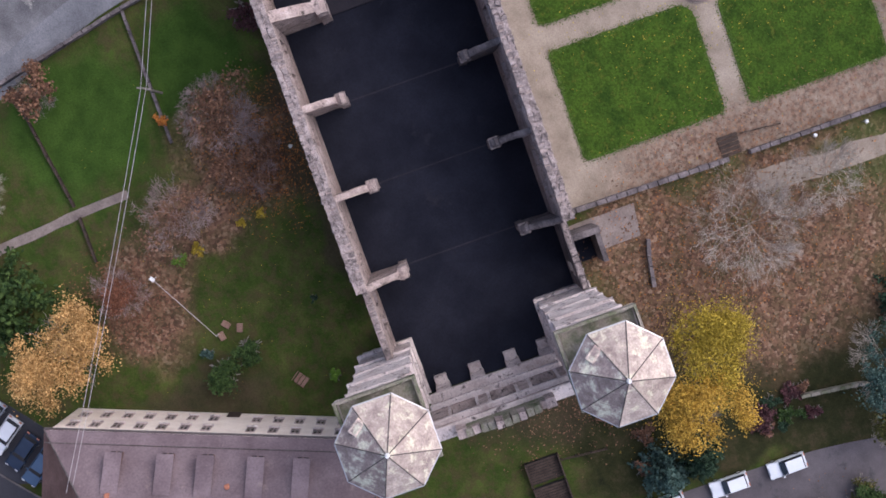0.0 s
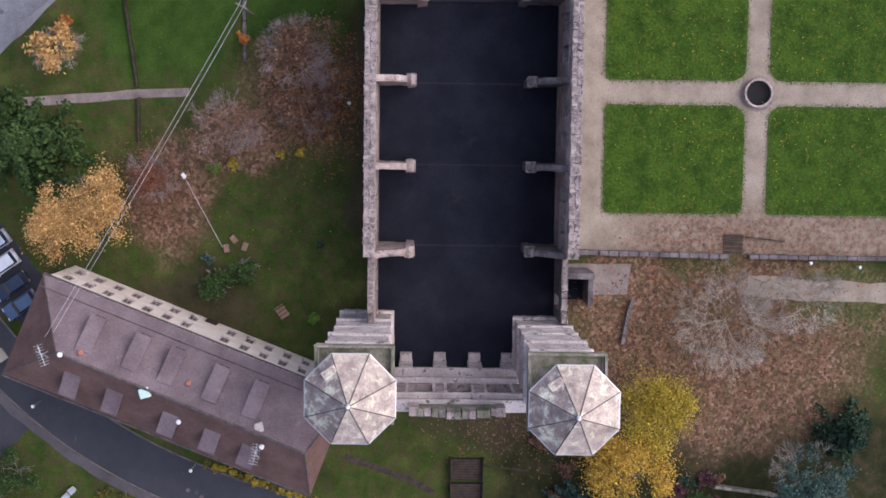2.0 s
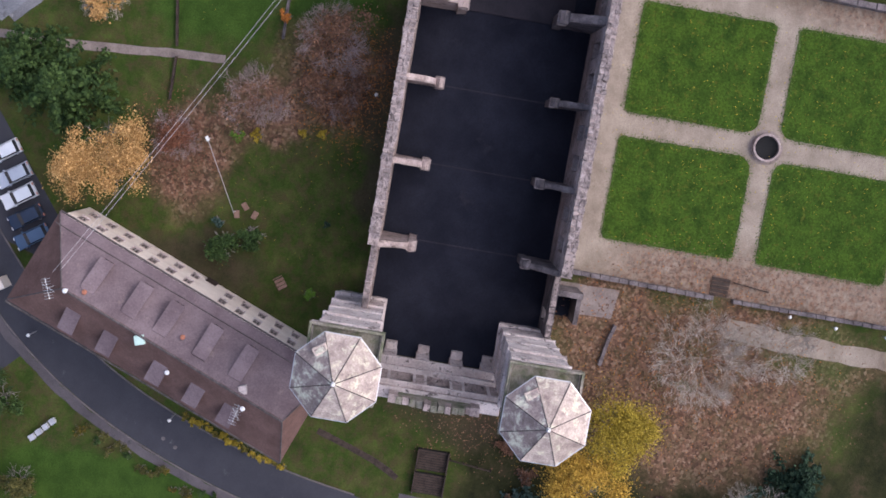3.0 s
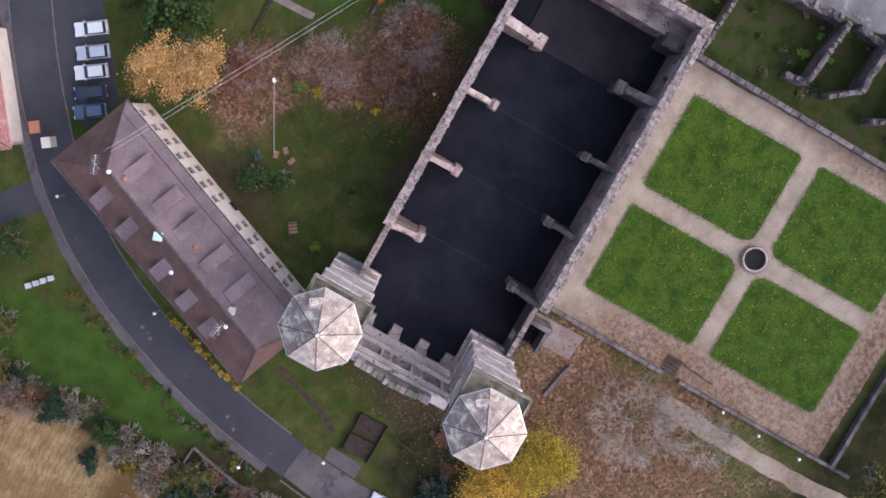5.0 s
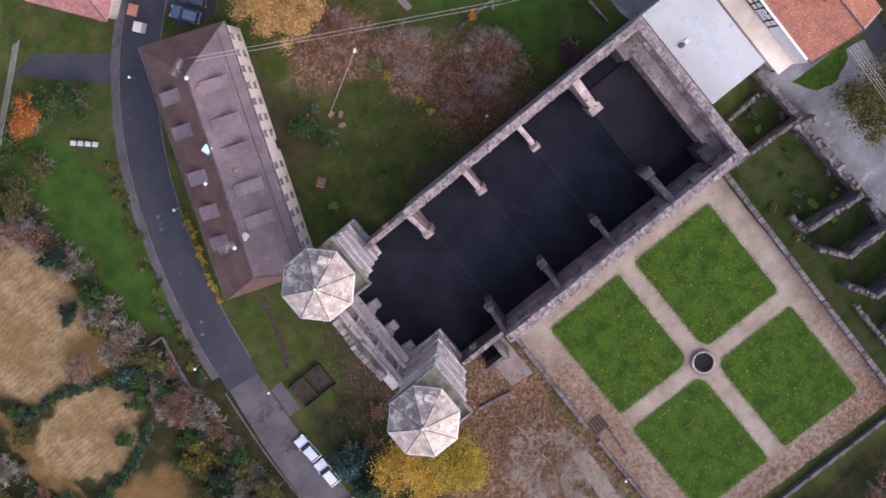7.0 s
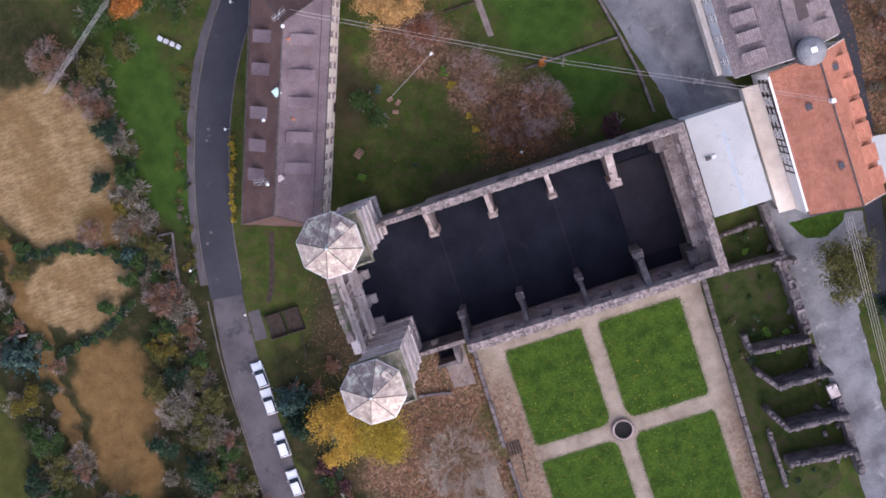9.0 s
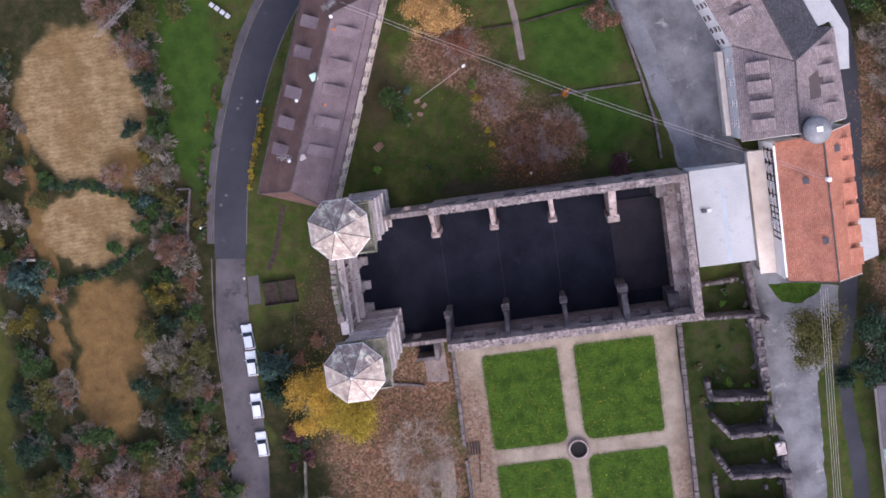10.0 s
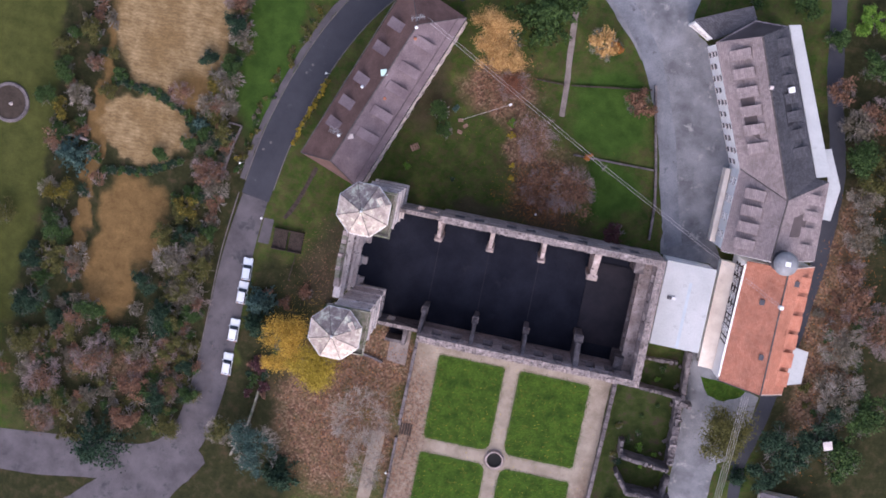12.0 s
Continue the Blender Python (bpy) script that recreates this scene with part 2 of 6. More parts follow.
# greenish with algae, and darkened for the cap's shaded side
M_LEAD_GREEN_SHADE = surface("algae_shaded_sheet_roof", (0.22, 0.175, 0.165), (0.44, 0.36, 0.335), 0.9, 5, 0.75, 0.25, 0.03, spot=(0.66, 0.65, 0.52), spot_at=0.55, spot_scale=0.9, vary=0.25, grain=0.4)
M_SEAM = surface("dark_seam", (0.07, 0.06, 0.06), (0.14, 0.12, 0.115), 1.5, 6, 0.8, 0.2, 0.02)
M_SLATE = surface("brown_roof_slate", (0.130, 0.096, 0.104), (0.21, 0.162, 0.172), 0.30, 5, 0.8, 0.35, 0.04, spot=(0.26, 0.20, 0.19), spot_at=0.66, spot_scale=0.7, grain=0.28)
M_SLATE_W = surface("rusty_roof_slate", (0.115, 0.068, 0.058), (0.19, 0.115, 0.098), 0.35, 5, 0.8, 0.35, 0.04, spot=(0.22, 0.16, 0.15), spot_at=0.68, spot_scale=0.8, grain=0.28)
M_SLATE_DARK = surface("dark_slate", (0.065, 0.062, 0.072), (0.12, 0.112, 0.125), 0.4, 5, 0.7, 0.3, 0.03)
M_RENDER = surface("cream_render", (0.68, 0.58, 0.49), (0.84, 0.75, 0.65), 0.5, 6, 0.9, 0.15, 0.02, spot=(0.47, 0.38, 0.33), spot_at=0.68, spot_scale=0.6, grain=0.12)
M_WHITE = surface("white_render", (0.80, 0.77, 0.74), (0.89, 0.87, 0.84), 0.4, 6, 0.85, 0.1, 0.02, grain=0.08)
M_MEMBRANE = surface("pale_roof_membrane", (0.39, 0.40, 0.40), (0.48, 0.485, 0.485), 0.18, 4, 0.85, 0.1, 0.02, spot=(0.35, 0.355, 0.35), spot_at=0.62, spot_scale=0.7, grain=0.12)
M_TIMBER = surface("dark_timber", (0.035, 0.026, 0.022), (0.075, 0.055, 0.045), 1.5, 8, 0.8, 0.3, 0.02)
M_GLASS = surface("window_glass", (0.02, 0.022, 0.026), (0.045, 0.048, 0.055), 0.4, 2, 0.12, 0.0, 0.01, grain=0.05)
M_METAL = surface("galvanised_metal", (0.45, 0.45, 0.46), (0.62, 0.62, 0.63), 1.0, 8, 0.4, 0.1, 0.01, 0.7, grain=0.1)
M_SANDRED = surface("red_sandstone", (0.19, 0.115, 0.085), (0.31, 0.20, 0.155), 1.0, 7, 0.9, 0.4, 0.02)
M_RED = surface("terracotta", (0.36, 0.14, 0.085), (0.50, 0.22, 0.14), 1.0, 7, 0.85, 0.2, 0.02)
M_WIRE = plain("pale_cable", (0.45, 0.42, 0.42), 0.5)
M_BLACK = plain("black_rubber", (0.02, 0.02, 0.02), 0.8)
M_LAMPHEAD = plain("white_lamp_glass", (0.8, 0.8, 0.8), 0.3)
M_HATCH = plain("pale_green_glass_hatch", (0.52, 0.70, 0.62), 0.3)
M_BARK = surface("grey_bark", (0.13, 0.115, 0.10), (0.27, 0.245, 0.225), 1.5, 8, 0.95, 0.6, 0.03)
M_TWIG = surface("pale_twigs", (0.25, 0.215, 0.18), (0.46, 0.41, 0.36), 1.0, 8, 0.95, 0.3, 0.02)
M_TWIG_P = surface("mauve_twigs", (0.21, 0.16, 0.155), (0.36, 0.285, 0.275), 1.0, 8, 0.95, 0.3, 0.02)


def tiled(name, dark, light, row=0.34, lichen=None):
    """Roof tiles in courses, bumped."""
    m, nt, b = shader(name, 0.8)
    tc = nt.nodes.new("ShaderNodeTexCoord")
    br = nt.nodes.new("ShaderNodeTexBrick")
    nt.links.new(tc.outputs["UV"], br.inputs["Vector"])
    br.inputs["Scale"].default_value = 1.0
    br.inputs["Brick Width"].default_value, br.inputs["Row Height"].default_value = row * 0.8, row
    br.inputs["Mortar Size"].default_value = 0.025
    br.inputs["Color1"].default_value, br.inputs["Color2"].default_value = (*dark, 1), (*light, 1)
    br.inputs["Mortar"].default_value = (*(v * 0.45 for v in dark), 1)
    col = mix(nt, 1.0, br.outputs["Color"], ramp(nt, noise_tex(nt, 0.35, 6, 0.7), [(0.3, 0.75), (0.7, 1.2)]), "MULTIPLY")
    if lichen:
        col = mix(nt, ramp(nt, noise_tex(nt, 0.8, 6, 0.7), [(0.56, 0.0), (0.68, 0.8)]), col, lichen)
    nt.links.new(col, b.inputs["Base Color"])
    bumped(nt, b, maths(nt, "SUBTRACT", 1.0, br.outputs["Fac"]), 0.6, 0.03)
    return m


M_TILE = tiled("orange_clay_tiles", (0.48, 0.185, 0.115), (0.60, 0.275, 0.185))
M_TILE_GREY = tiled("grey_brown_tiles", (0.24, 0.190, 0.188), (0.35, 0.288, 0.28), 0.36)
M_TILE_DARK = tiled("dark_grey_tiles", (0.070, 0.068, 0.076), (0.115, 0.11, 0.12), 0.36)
M_TILE_PINK = tiled("faded_pink_tiles", (0.33, 0.135, 0.125), (0.46, 0.225, 0.21), 0.36, (0.36, 0.33, 0.26))

# ---- building helpers ----
def link_mesh(name, bm, material):
    me = bpy.data.meshes.new(name)
    bm.normal_update()
    bm.to_mesh(me)
    bm.free()
    me.materials.append(material)
    return new(name, me)


def part(name, bm, material, parent, label=""):
    ob = link_mesh(name, bm, material)
    ob.parent = parent
    if label:
        ob["label"] = label
    return ob


def raw(name, verts, faces, material, parent=None):
    me = bpy.data.meshes.new(name)
    me.from_pydata(verts, [], faces)
    me.materials.append(material)
    ob = new(name, me)
    ob.parent = parent
    return ob


def thing(name, label, category, x=0, y=0, z=0, rz=0, group="", kind=""):
    ob = new(name)
    ob.matrix_world = pose(x, y, z, 0, 0, rz)
    return tagged(ob, label, category, group, kind)


def box(bm, x, y, z, sx, sy, sz, rz=0.0, taper=1.0):
    """A block on its base centre (x, y, z)."""
    m = pose(x, y, z, 0, 0, rz)
    v = [bm.verts.new(m @ Vector((a * sx / 2 * k, b * sy / 2 * k, c))) for c, k in ((0, 1), (sz, taper)) for a, b in ((-1, -1), (1, -1), (1, 1), (-1, 1))]
    for f in ((3, 2, 1, 0), (4, 5, 6, 7), (0, 1, 5, 4), (1, 2, 6, 5), (2, 3, 7, 6), (3, 0, 4, 7)):
        bm.faces.new([v[i] for i in f])
    return v


def boxm(*args, **kw):
    bm = bmesh.new()
    box(bm, *args, **kw)
    return bm


def bevelled(bm, w=0.05, seg=1):
    bmesh.ops.bevel(bm, geom=list(bm.edges), offset=w, segments=seg, affect="EDGES", profile=0.6)
    return bm


def prism(bm, x, y, z, r0, r1, h, n=12, turn=0.0):
    a = [turn + 2 * math.pi * i / n for i in range(n)]
    lo = [bm.verts.new((x + r0 * math.cos(t), y + r0 * math.sin(t), z)) for t in a]
    hi = [bm.verts.new((x + r1 * math.cos(t), y + r1 * math.sin(t), z + h)) for t in a]
    bm.faces.new(lo[::-1])
    bm.faces.new(hi)
    for i in range(n):
        bm.faces.new((lo[i], lo[(i + 1) % n], hi[(i + 1) % n], hi[i]))
    return bm


def rod(bm, a, b, r=0.04, n=5, r2=None):
    a, b = Vector(a), Vector(b)
    q = (b - a).to_track_quat("Z", "Y").to_matrix()
    rings = []
    for p, rr in ((a, r), (b, r if r2 is None else r2)):
        rings.append([bm.verts.new(p + q @ Vector((rr * math.cos(6.2832 * i / n), rr * math.sin(6.2832 * i / n), 0))) for i in range(n)])
    for i in range(n):
        bm.faces.new((rings[0][i], rings[0][(i + 1) % n], rings[1][(i + 1) % n], rings[1][i]))
    bm.faces.new(rings[0][::-1])
    bm.faces.new(rings[1])


def slab(bm, pts, thick):
    """A thick panel under the polygon pts, with metric UVs along its slope."""
    pts = [Vector(p) for p in pts]
    n = (pts[1] - pts[0]).cross(pts[2] - pts[0]).normalized()
    if n.z < 0:
        pts.reverse()
        n = -n
    up = [bm.verts.new(p) for p in pts]
    lo = [bm.verts.new(p - n * thick) for p in pts]
    top = bm.faces.new(up)
    bm.faces.new(lo[::-1])
    k = len(pts)
    for i in range(k):
        bm.faces.new((lo[i], lo[(i + 1) % k], up[(i + 1) % k], up[i]))
    uv = bm.loops.layers.uv.verify()
    across = Vector((-n.y, n.x, 0))
    across = across.normalized() if across.length > 1e-4 else Vector((1, 0, 0))
    along = n.cross(across)
    for l in top.loops:
        l[uv].uv = (l.vert.co.dot(across), l.vert.co.dot(along))
    return bm


def slabm(pts, thick):
    return slab(bmesh.new(), pts, thick)


def smooth_line(pts, step=1.5):
    """Points along a smooth curve through pts."""
    p = [Vector((*q, 0)) if len(q) == 2 else Vector(q) for q in pts]
    out = []
    for i in range(len(p) - 1):
        a, b, c, d = p[max(i - 1, 0)], p[i], p[i + 1], p[min(i + 2, len(p) - 1)]
        n = max(1, round((c - b).length / step))
        for j in range(n):
            t = j / n
            out.append(0.5 * (2 * b + (c - a) * t + (2 * a - 5 * b + 4 * c - d) * t * t + (3 * b - a - 3 * c + d) * t ** 3))
    return out + [p[-1]]


def ribbon(name, pts, width, z, material, label, category, thick=0.04, widths=None, rag=0.0):
    """A strip of paving along a curve, with its own thickness."""
    line = smooth_line(pts)
    bm = bmesh.new()
    rows = []
    for i, p in enumerate(line):
        d = (line[min(i + 1, len(line) - 1)] - line[max(i - 1, 0)]).normalized()
        s = Vector((-d.y, d.x, 0))
        w = width if widths is None else np.interp(i / (len(line) - 1), np.linspace(0, 1, len(widths)), widths)
        r1, r2 = (random.uniform(-rag, rag) for _ in range(2))
        a, b = p + s * (w / 2 + r1), p - s * (w / 2 + r2)
        rows.append([bm.verts.new((q.x, q.y, h)) for q, h in ((a, z - thick), (a, z), (b, z), (b, z - thick))])
    for r, q in zip(rows, rows[1:]):
        for i in range(3):
            bm.faces.new((r[i], q[i], q[i + 1], r[i + 1]))
    ob = link_mesh(name, bm, material)
    return tagged(ob, label, category, kind="structure")


def sheet(name, pts, z, material, label, category, thick=0.05, rag=0.0, step=1.2, closed=True):
    """A flat piece of ground with an outline that may be ragged."""
    out = []
    n = len(pts)
    for i in range(n):
        a, b = Vector((*pts[i], 0)), Vector((*pts[(i + 1) % n], 0))
        k = max(1, round((b - a).length / step)) if rag else 1
        for j in range(k):
            q = a.lerp(b, j / k)
            out.append((q.x + random.uniform(-rag, rag), q.y + random.uniform(-rag, rag)))
    bm = bmesh.new()
    hi = [bm.verts.new((*p, z)) for p in out]
    lo = [bm.verts.new((*p, z - thick)) for p in out]
    f = bm.faces.new(hi)
    f.normal_update()
    if f.normal.z < 0:
        f.normal_flip()
    for i in range(len(hi)):
        bm.faces.new((lo[i], lo[(i + 1) % len(hi)], hi[(i + 1) % len(hi)], hi[i]))
    bmesh.ops.triangulate(bm, faces=[f])
    return tagged(link_mesh(name, bm, material), label, category, kind="structure")


def wall_run(bm, p0, p1, z0, z1, thick, openings=()):
    """A wall with its outer base line p0-p1 and its thickness to the left of it, pierced by (u0, u1, za, zb)."""
    a, b = Vector((*p0, 0)), Vector((*p1, 0))
    d = (b - a).normalized()
    n = Vector((-d.y, d.x, 0))
    rz = math.degrees(math.atan2(d.y, d.x))
    L = (b - a).length

    def piece(u0, u1, za, zb):
        if u1 - u0 > 1e-3 and zb - za > 1e-3:
            c = a + d * (u0 + u1) / 2 + n * thick / 2
            box(bm, c.x, c.y, za, u1 - u0, thick, zb - za, rz)
    cuts = sorted({0.0, L, *(u for o in openings for u in o[:2])})
    for u0, u1 in zip(cuts, cuts[1:]):
        mid = (u0 + u1) / 2
        z = z0
        for o in sorted((o for o in openings if o[0] < mid < o[1]), key=lambda o: o[2]):
            piece(u0, u1, z, o[2])
            z = o[3]
        piece(u0, u1, z, z1)
    bmesh.ops.remove_doubles(bm, verts=list(bm.verts), dist=0.0005)
    return bm


def ring_plate(bm, cx, cy, cz, w, r, thick, n=16):
    """A square block of masonry in the yz plane with a round hole through it; cx is its middle."""
    rings = []
    for x in (cx - thick / 2, cx + thick / 2):
        inner, outer = [], []
        for i in range(n):
            t = 2 * math.pi * (i + 0.5) / n
            c, s = math.cos(t), math.sin(t)
            k = w / 2 / max(abs(c), abs(s))
            inner.append(bm.verts.new((x, cy + r * c, cz + r * s)))
            outer.append(bm.verts.new((x, cy + k * c, cz + k * s)))
        rings.append((inner, outer))
    (i0, o0), (i1, o1) = rings
    for i in range(n):
        j = (i + 1) % n
        bm.faces.new((i0[i], i0[j], o0[j], o0[i]))
        bm.faces.new((i1[j], i1[i], o1[i], o1[j]))
        bm.faces.new((i0[j], i0[i], i1[i], i1[j]))
        bm.faces.new((o0[i], o0[j], o1[j], o1[i]))


def roughen(bm, amount, cuts=0):
    """Worn masonry: subdivide and shake the surface."""
    if cuts:
        bmesh.ops.subdivide_edges(bm, edges=list(bm.edges), cuts=cuts, use_grid_fill=True)
    for v in bm.verts:
        v.co += noise.noise_vector(v.co * 1.7) * amount + noise.noise_vector(v.co * 5.1) * amount * 0.5
    return bm


def stone_mesh(name, sx, sy, sz, material, seed):
    bm = bmesh.new()
    box(bm, 0, 0, 0, sx, sy, sz, 0, 0.9)
    r = random.Random(seed)
    for v in bm.verts:
        v.co += Vector((r.uniform(-1, 1) * sx * 0.12, r.uniform(-1, 1) * sy * 0.12, r.uniform(-1, 1) * sz * 0.22))
    me = bpy.data.meshes.new(name)
    bm.to_mesh(me)
    bm.free()
    me.materials.append(material)
    return me


# ---- ground ----
bm = bmesh.new()
g = 900
v = [bm.verts.new(p) for p in ((-g, -g, 0), (g, -g, 0), (g, g, 0), (-g, g, 0))]
bm.faces.new(v)
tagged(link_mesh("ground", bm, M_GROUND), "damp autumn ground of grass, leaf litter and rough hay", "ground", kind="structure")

# cloister garden
sheet("pavement", [(0.6, -13.2), (35.4, -13.6), (35.2, -54.0), (0.4, -53.6)], 0.03, M_GRAVEL, "pale gravel walks of the cloister garden", "gravel path", rag=0.12)


LAWN_EDGE = []


def lawn(x0, x1, y0, y1, cut):
    """A lawn with rounded corners, the corner named by cut scooped out towards the well."""
    pts = []
    for cx, cy, ax, ay in ((x1, y1, -1, -1), (x0, y1, 1, -1), (x0, y0, 1, 1), (x1, y0, -1, 1)):
        r = 1.5 if (cx, cy) == cut else 0.7
        ctr = Vector((cx + ax * r, cy + ay * r))
        arc = [ctr + Vector((-ax * r * math.cos(t), -ay * r * math.sin(t))) for t in (0, 0.4, 0.8, 1.2, 1.57)]
        if (ax * ay) > 0:
            pts += arc
        else:
            pts += arc[::-1]
    dense = []
    for a, b in zip(pts, pts[1:] + pts[:1]):
        k = max(1, round((b - a).length / 0.4))
        dense += [a.lerp(b, j / k) + Vector((random.uniform(-0.05, 0.05), random.uniform(-0.05, 0.05))) for j in range(k)]
    bm = bmesh.new()
    hi = [bm.verts.new((p.x, p.y, 0.09)) for p in dense]
    lo = [bm.verts.new((p.x, p.y, 0.0)) for p in dense]
    f = bm.faces.new(hi)
    f.normal_update()
    if f.normal.z < 0:
        f.normal_flip()
    for i in range(len(hi)):
        bm.faces.new((lo[i], lo[(i + 1) % len(hi)], hi[(i + 1) % len(hi)], hi[i]))
    bmesh.ops.triangulate(bm, faces=[f])
    LAWN_EDGE.extend(dense)
    tagged(link_mesh("lawn", bm, M_LAWN), "bright green mown lawn square flecked with fallen leaves", "lawn", "cloister lawns", "structure")


lawn(4.9, 16.7, -32.4, -17.1, (16.7, -32.4))
lawn(19.4, 31.9, -32.4, -17.1, (19.4, -32.4))
lawn(4.9, 16.7, -50.0, -35.0, (16.7, -35.0))
lawn(19.4, 31.9, -50.0, -35.0, (19.4, -35.0))

# roads and paths
ROAD = [(5.1, 60.6), (-3.5, 55.0), (-9.8, 50.1), (-14.4, 46.0), (-19.3, 40.2), (-23.6, 33.1), (-27.3, 24.5), (-30.4, 14.3), (-32.3, 3.6)]
ROAD_S = [(-32.3, 3.6), (-33.6, -7.5), (-34.0, -20.2), (-34.8, -32.6), (-37.3, -42.4), (-43.3, -47.5), (-55.1, -49.3), (-74.9, -51.0), (-110.0, -50.0)]
ribbon("road", ROAD, 5.0, 0.034, M_ASPHALT, "narrow lane of dark new asphalt", "road")
ribbon("road", ROAD_S, 5.4, 0.030, M_ASPHALT_OLD, "narrow lane of pale worn asphalt", "road", widths=[4.6, 5.6, 6.0, 6.2, 7.0, 8.0, 7.0, 5.0, 5.0])
for side in (1, -1):
    line = smooth_line(ROAD)
    pts = [p + Vector((-(q - p).y, (q - p).x, 0)).normalized() * side * 2.62 for p, q in zip(line, line[1:])]
    ribbon("kerb", [(p.x, p.y) for p in pts[::3]], 0.17, 0.10, M_KERB, "weathered stone kerb beside the lane", "kerb", 0.12)
line = smooth_line(ROAD)
pts = [p + Vector(((q - p).y, -(q - p).x, 0)).normalized() * 3.25 for p, q in zip(line, line[1:])]
ribbon("pavement", [(p.x, p.y) for p in pts[::3]], 1.0, 0.06, M_ASPHALT_OLD, "worn narrow footway beside the lane", "footway", 0.06, rag=0.12)
line = smooth_line(ROAD_S)
pts = [p + Vector(((q - p).y, -(q - p).x, 0)).normalized() * 3.0 for p, q in zip(line, line[1:])]
ribbon("kerb", [(p.x, p.y) for p in pts[:26:3]], 0.17, 0.10, M_KERB, "weathered stone kerb beside the lane", "kerb", 0.12)
sheet("road", [(-44.3, -45.2), (-35.7, -41.4), (-32.7, -45.6), (-38.6, -54.0), (-49.3, -62.2), (-62.1, -62.5)], 0.026, M_ASPHALT_OLD, "worn asphalt at the mouth of a side lane", "road", rag=0.2)
sheet("pavement", [(-5.6, 53.1), (4.6, 58.6), (8.5, 52.6), (-3.2, 43.7), (-8.0, 45.6)], 0.022, M_ASPHALT, "dark asphalt parking bay", "parking")
sheet("pavement", [(-17.7, 43.7), (-15.9, 47.7), (-25.1, 55.3), (-29.2, 55.0)], 0.026, M_ASPHALT, "dark asphalt side street", "road")
ribbon("pavement", [(16.0, 60.2), (16.1, 46.0), (17.1, 33.3), (17.4, 27.9)], 0.95, 0.03, M_PAVE, "narrow pale garden path", "path", rag=0.06)
sheet("pavement", [(-0.8, -13.0), (-0.7, -20.4), (-4.1, -20.0), (-4.2, -13.6)], 0.026, M_PAVE, "grey paved forecourt beside the wall", "paving", rag=0.06)
ribbon("pavement", [(-2.9, -33.3), (-3.6, -45.6), (-3.2, -71.4)], 2.3, 0.024, M_GRAVEL, "gravel path dusted with leaves", "path", rag=0.2)
sheet("pavement", [(-30.1, 0.4), (-28.3, 0.4), (-28.5, -4.1), (-30.5, -4.1)], 0.028, M_ASPHALT_OLD, "worn paved landing beside the lane", "paving")
ribbon("pavement", [(-22.6, 10.9), (-24.9, 4.1), (-26.6, 1.0)], 0.7, 0.028, M_TIMBER, "narrow dark path along the lawn", "path", rag=0.05)
YARD = [(17.4, 51.7), (22.5, 46.7), (27.0, 42.1), (30.3, 37.8), (32.9, 32.1), (35.6, 24.0), (37.6, 16.6), (38.9, 8.1), (47.7, 8.0), (48.0, -9.0), (48.5, -16.1), (49.5, -44.7), (49.4, -60.7), (55.5, -60.7), (55.7, -43.2), (56.5, -26.2),
        (60.2, -22.1), (60.8, -13.1), (56.9, -12.1), (50.6, -8.0), (50.1, 8.0), (47.3, 12.2), (47.4, 25.2), (39.3, 44.4), (35.6, 47.0), (38.0, 61.4), (24.8, 61.9)]
sheet("road", YARD, 0.028, M_GRAVEL_G, "grey gravel yard and drive between the buildings", "gravel yard", rag=0.2)
ribbon("road", [(18.4, 54.2), (24.4, 48.1), (29.3, 42.1), (32.6, 35.7), (35.6, 27.9), (37.9, 19.1), (40.8, 9.9)], 3.0, 0.044, M_DRIVE, "worn blue-grey tarmac drive", "road", rag=0.1)
ribbon("road", [(61.1, -60.7), (61.0, -42.3), (60.0, -27.2), (62.3, -14.1), (65.1, 5.8), (65.4, 25.5), (61.2, 42.9), (57.7, 62.5)], 2.6, 0.036, M_ASPHALT, "dark back drive behind the houses", "road", rag=0.12)
sheet("lawn", [(50.3, -11.5), (52.0, -14.5), (55.0, -15.1), (57.9, -13.5), (58.9, -11.7)], 0.06, M_LAWN, "small rounded lawn at the house end", "lawn", rag=0.1)
sheet("lawn", [(56.1, -27.7), (59.2, -25.7), (59.8, -42.4), (59.6, -60.7), (55.7, -60.7)], 0.06, M_GROUND, "strip of rough grass between two drives", "grass strip", rag=0.12)

# ---- low walls ----
def low_wall(pts, h, w, material, label, name="garden_wall"):
    bm = bmesh.new()
    for a, b in zip(pts, pts[1:]):
        L = math.dist(a, b)
        n = max(1, round(L / 1.1))
        rz = math.degrees(math.atan2(b[1] - a[1], b[0] - a[0]))
        for i in range(n):
            t = (i + 0.5) / n
            box(bm, a[0] + (b[0] - a[0]) * t, a[1] + (b[1] - a[1]) * t, 0, L / n - 0.02, w * random.uniform(0.9, 1.08), h * random.uniform(0.92, 1.05), rz + random.uniform(-1.2, 1.2), 0.94)
    return tagged(link_mesh(name, bm, material), label, "wall", kind="structure")


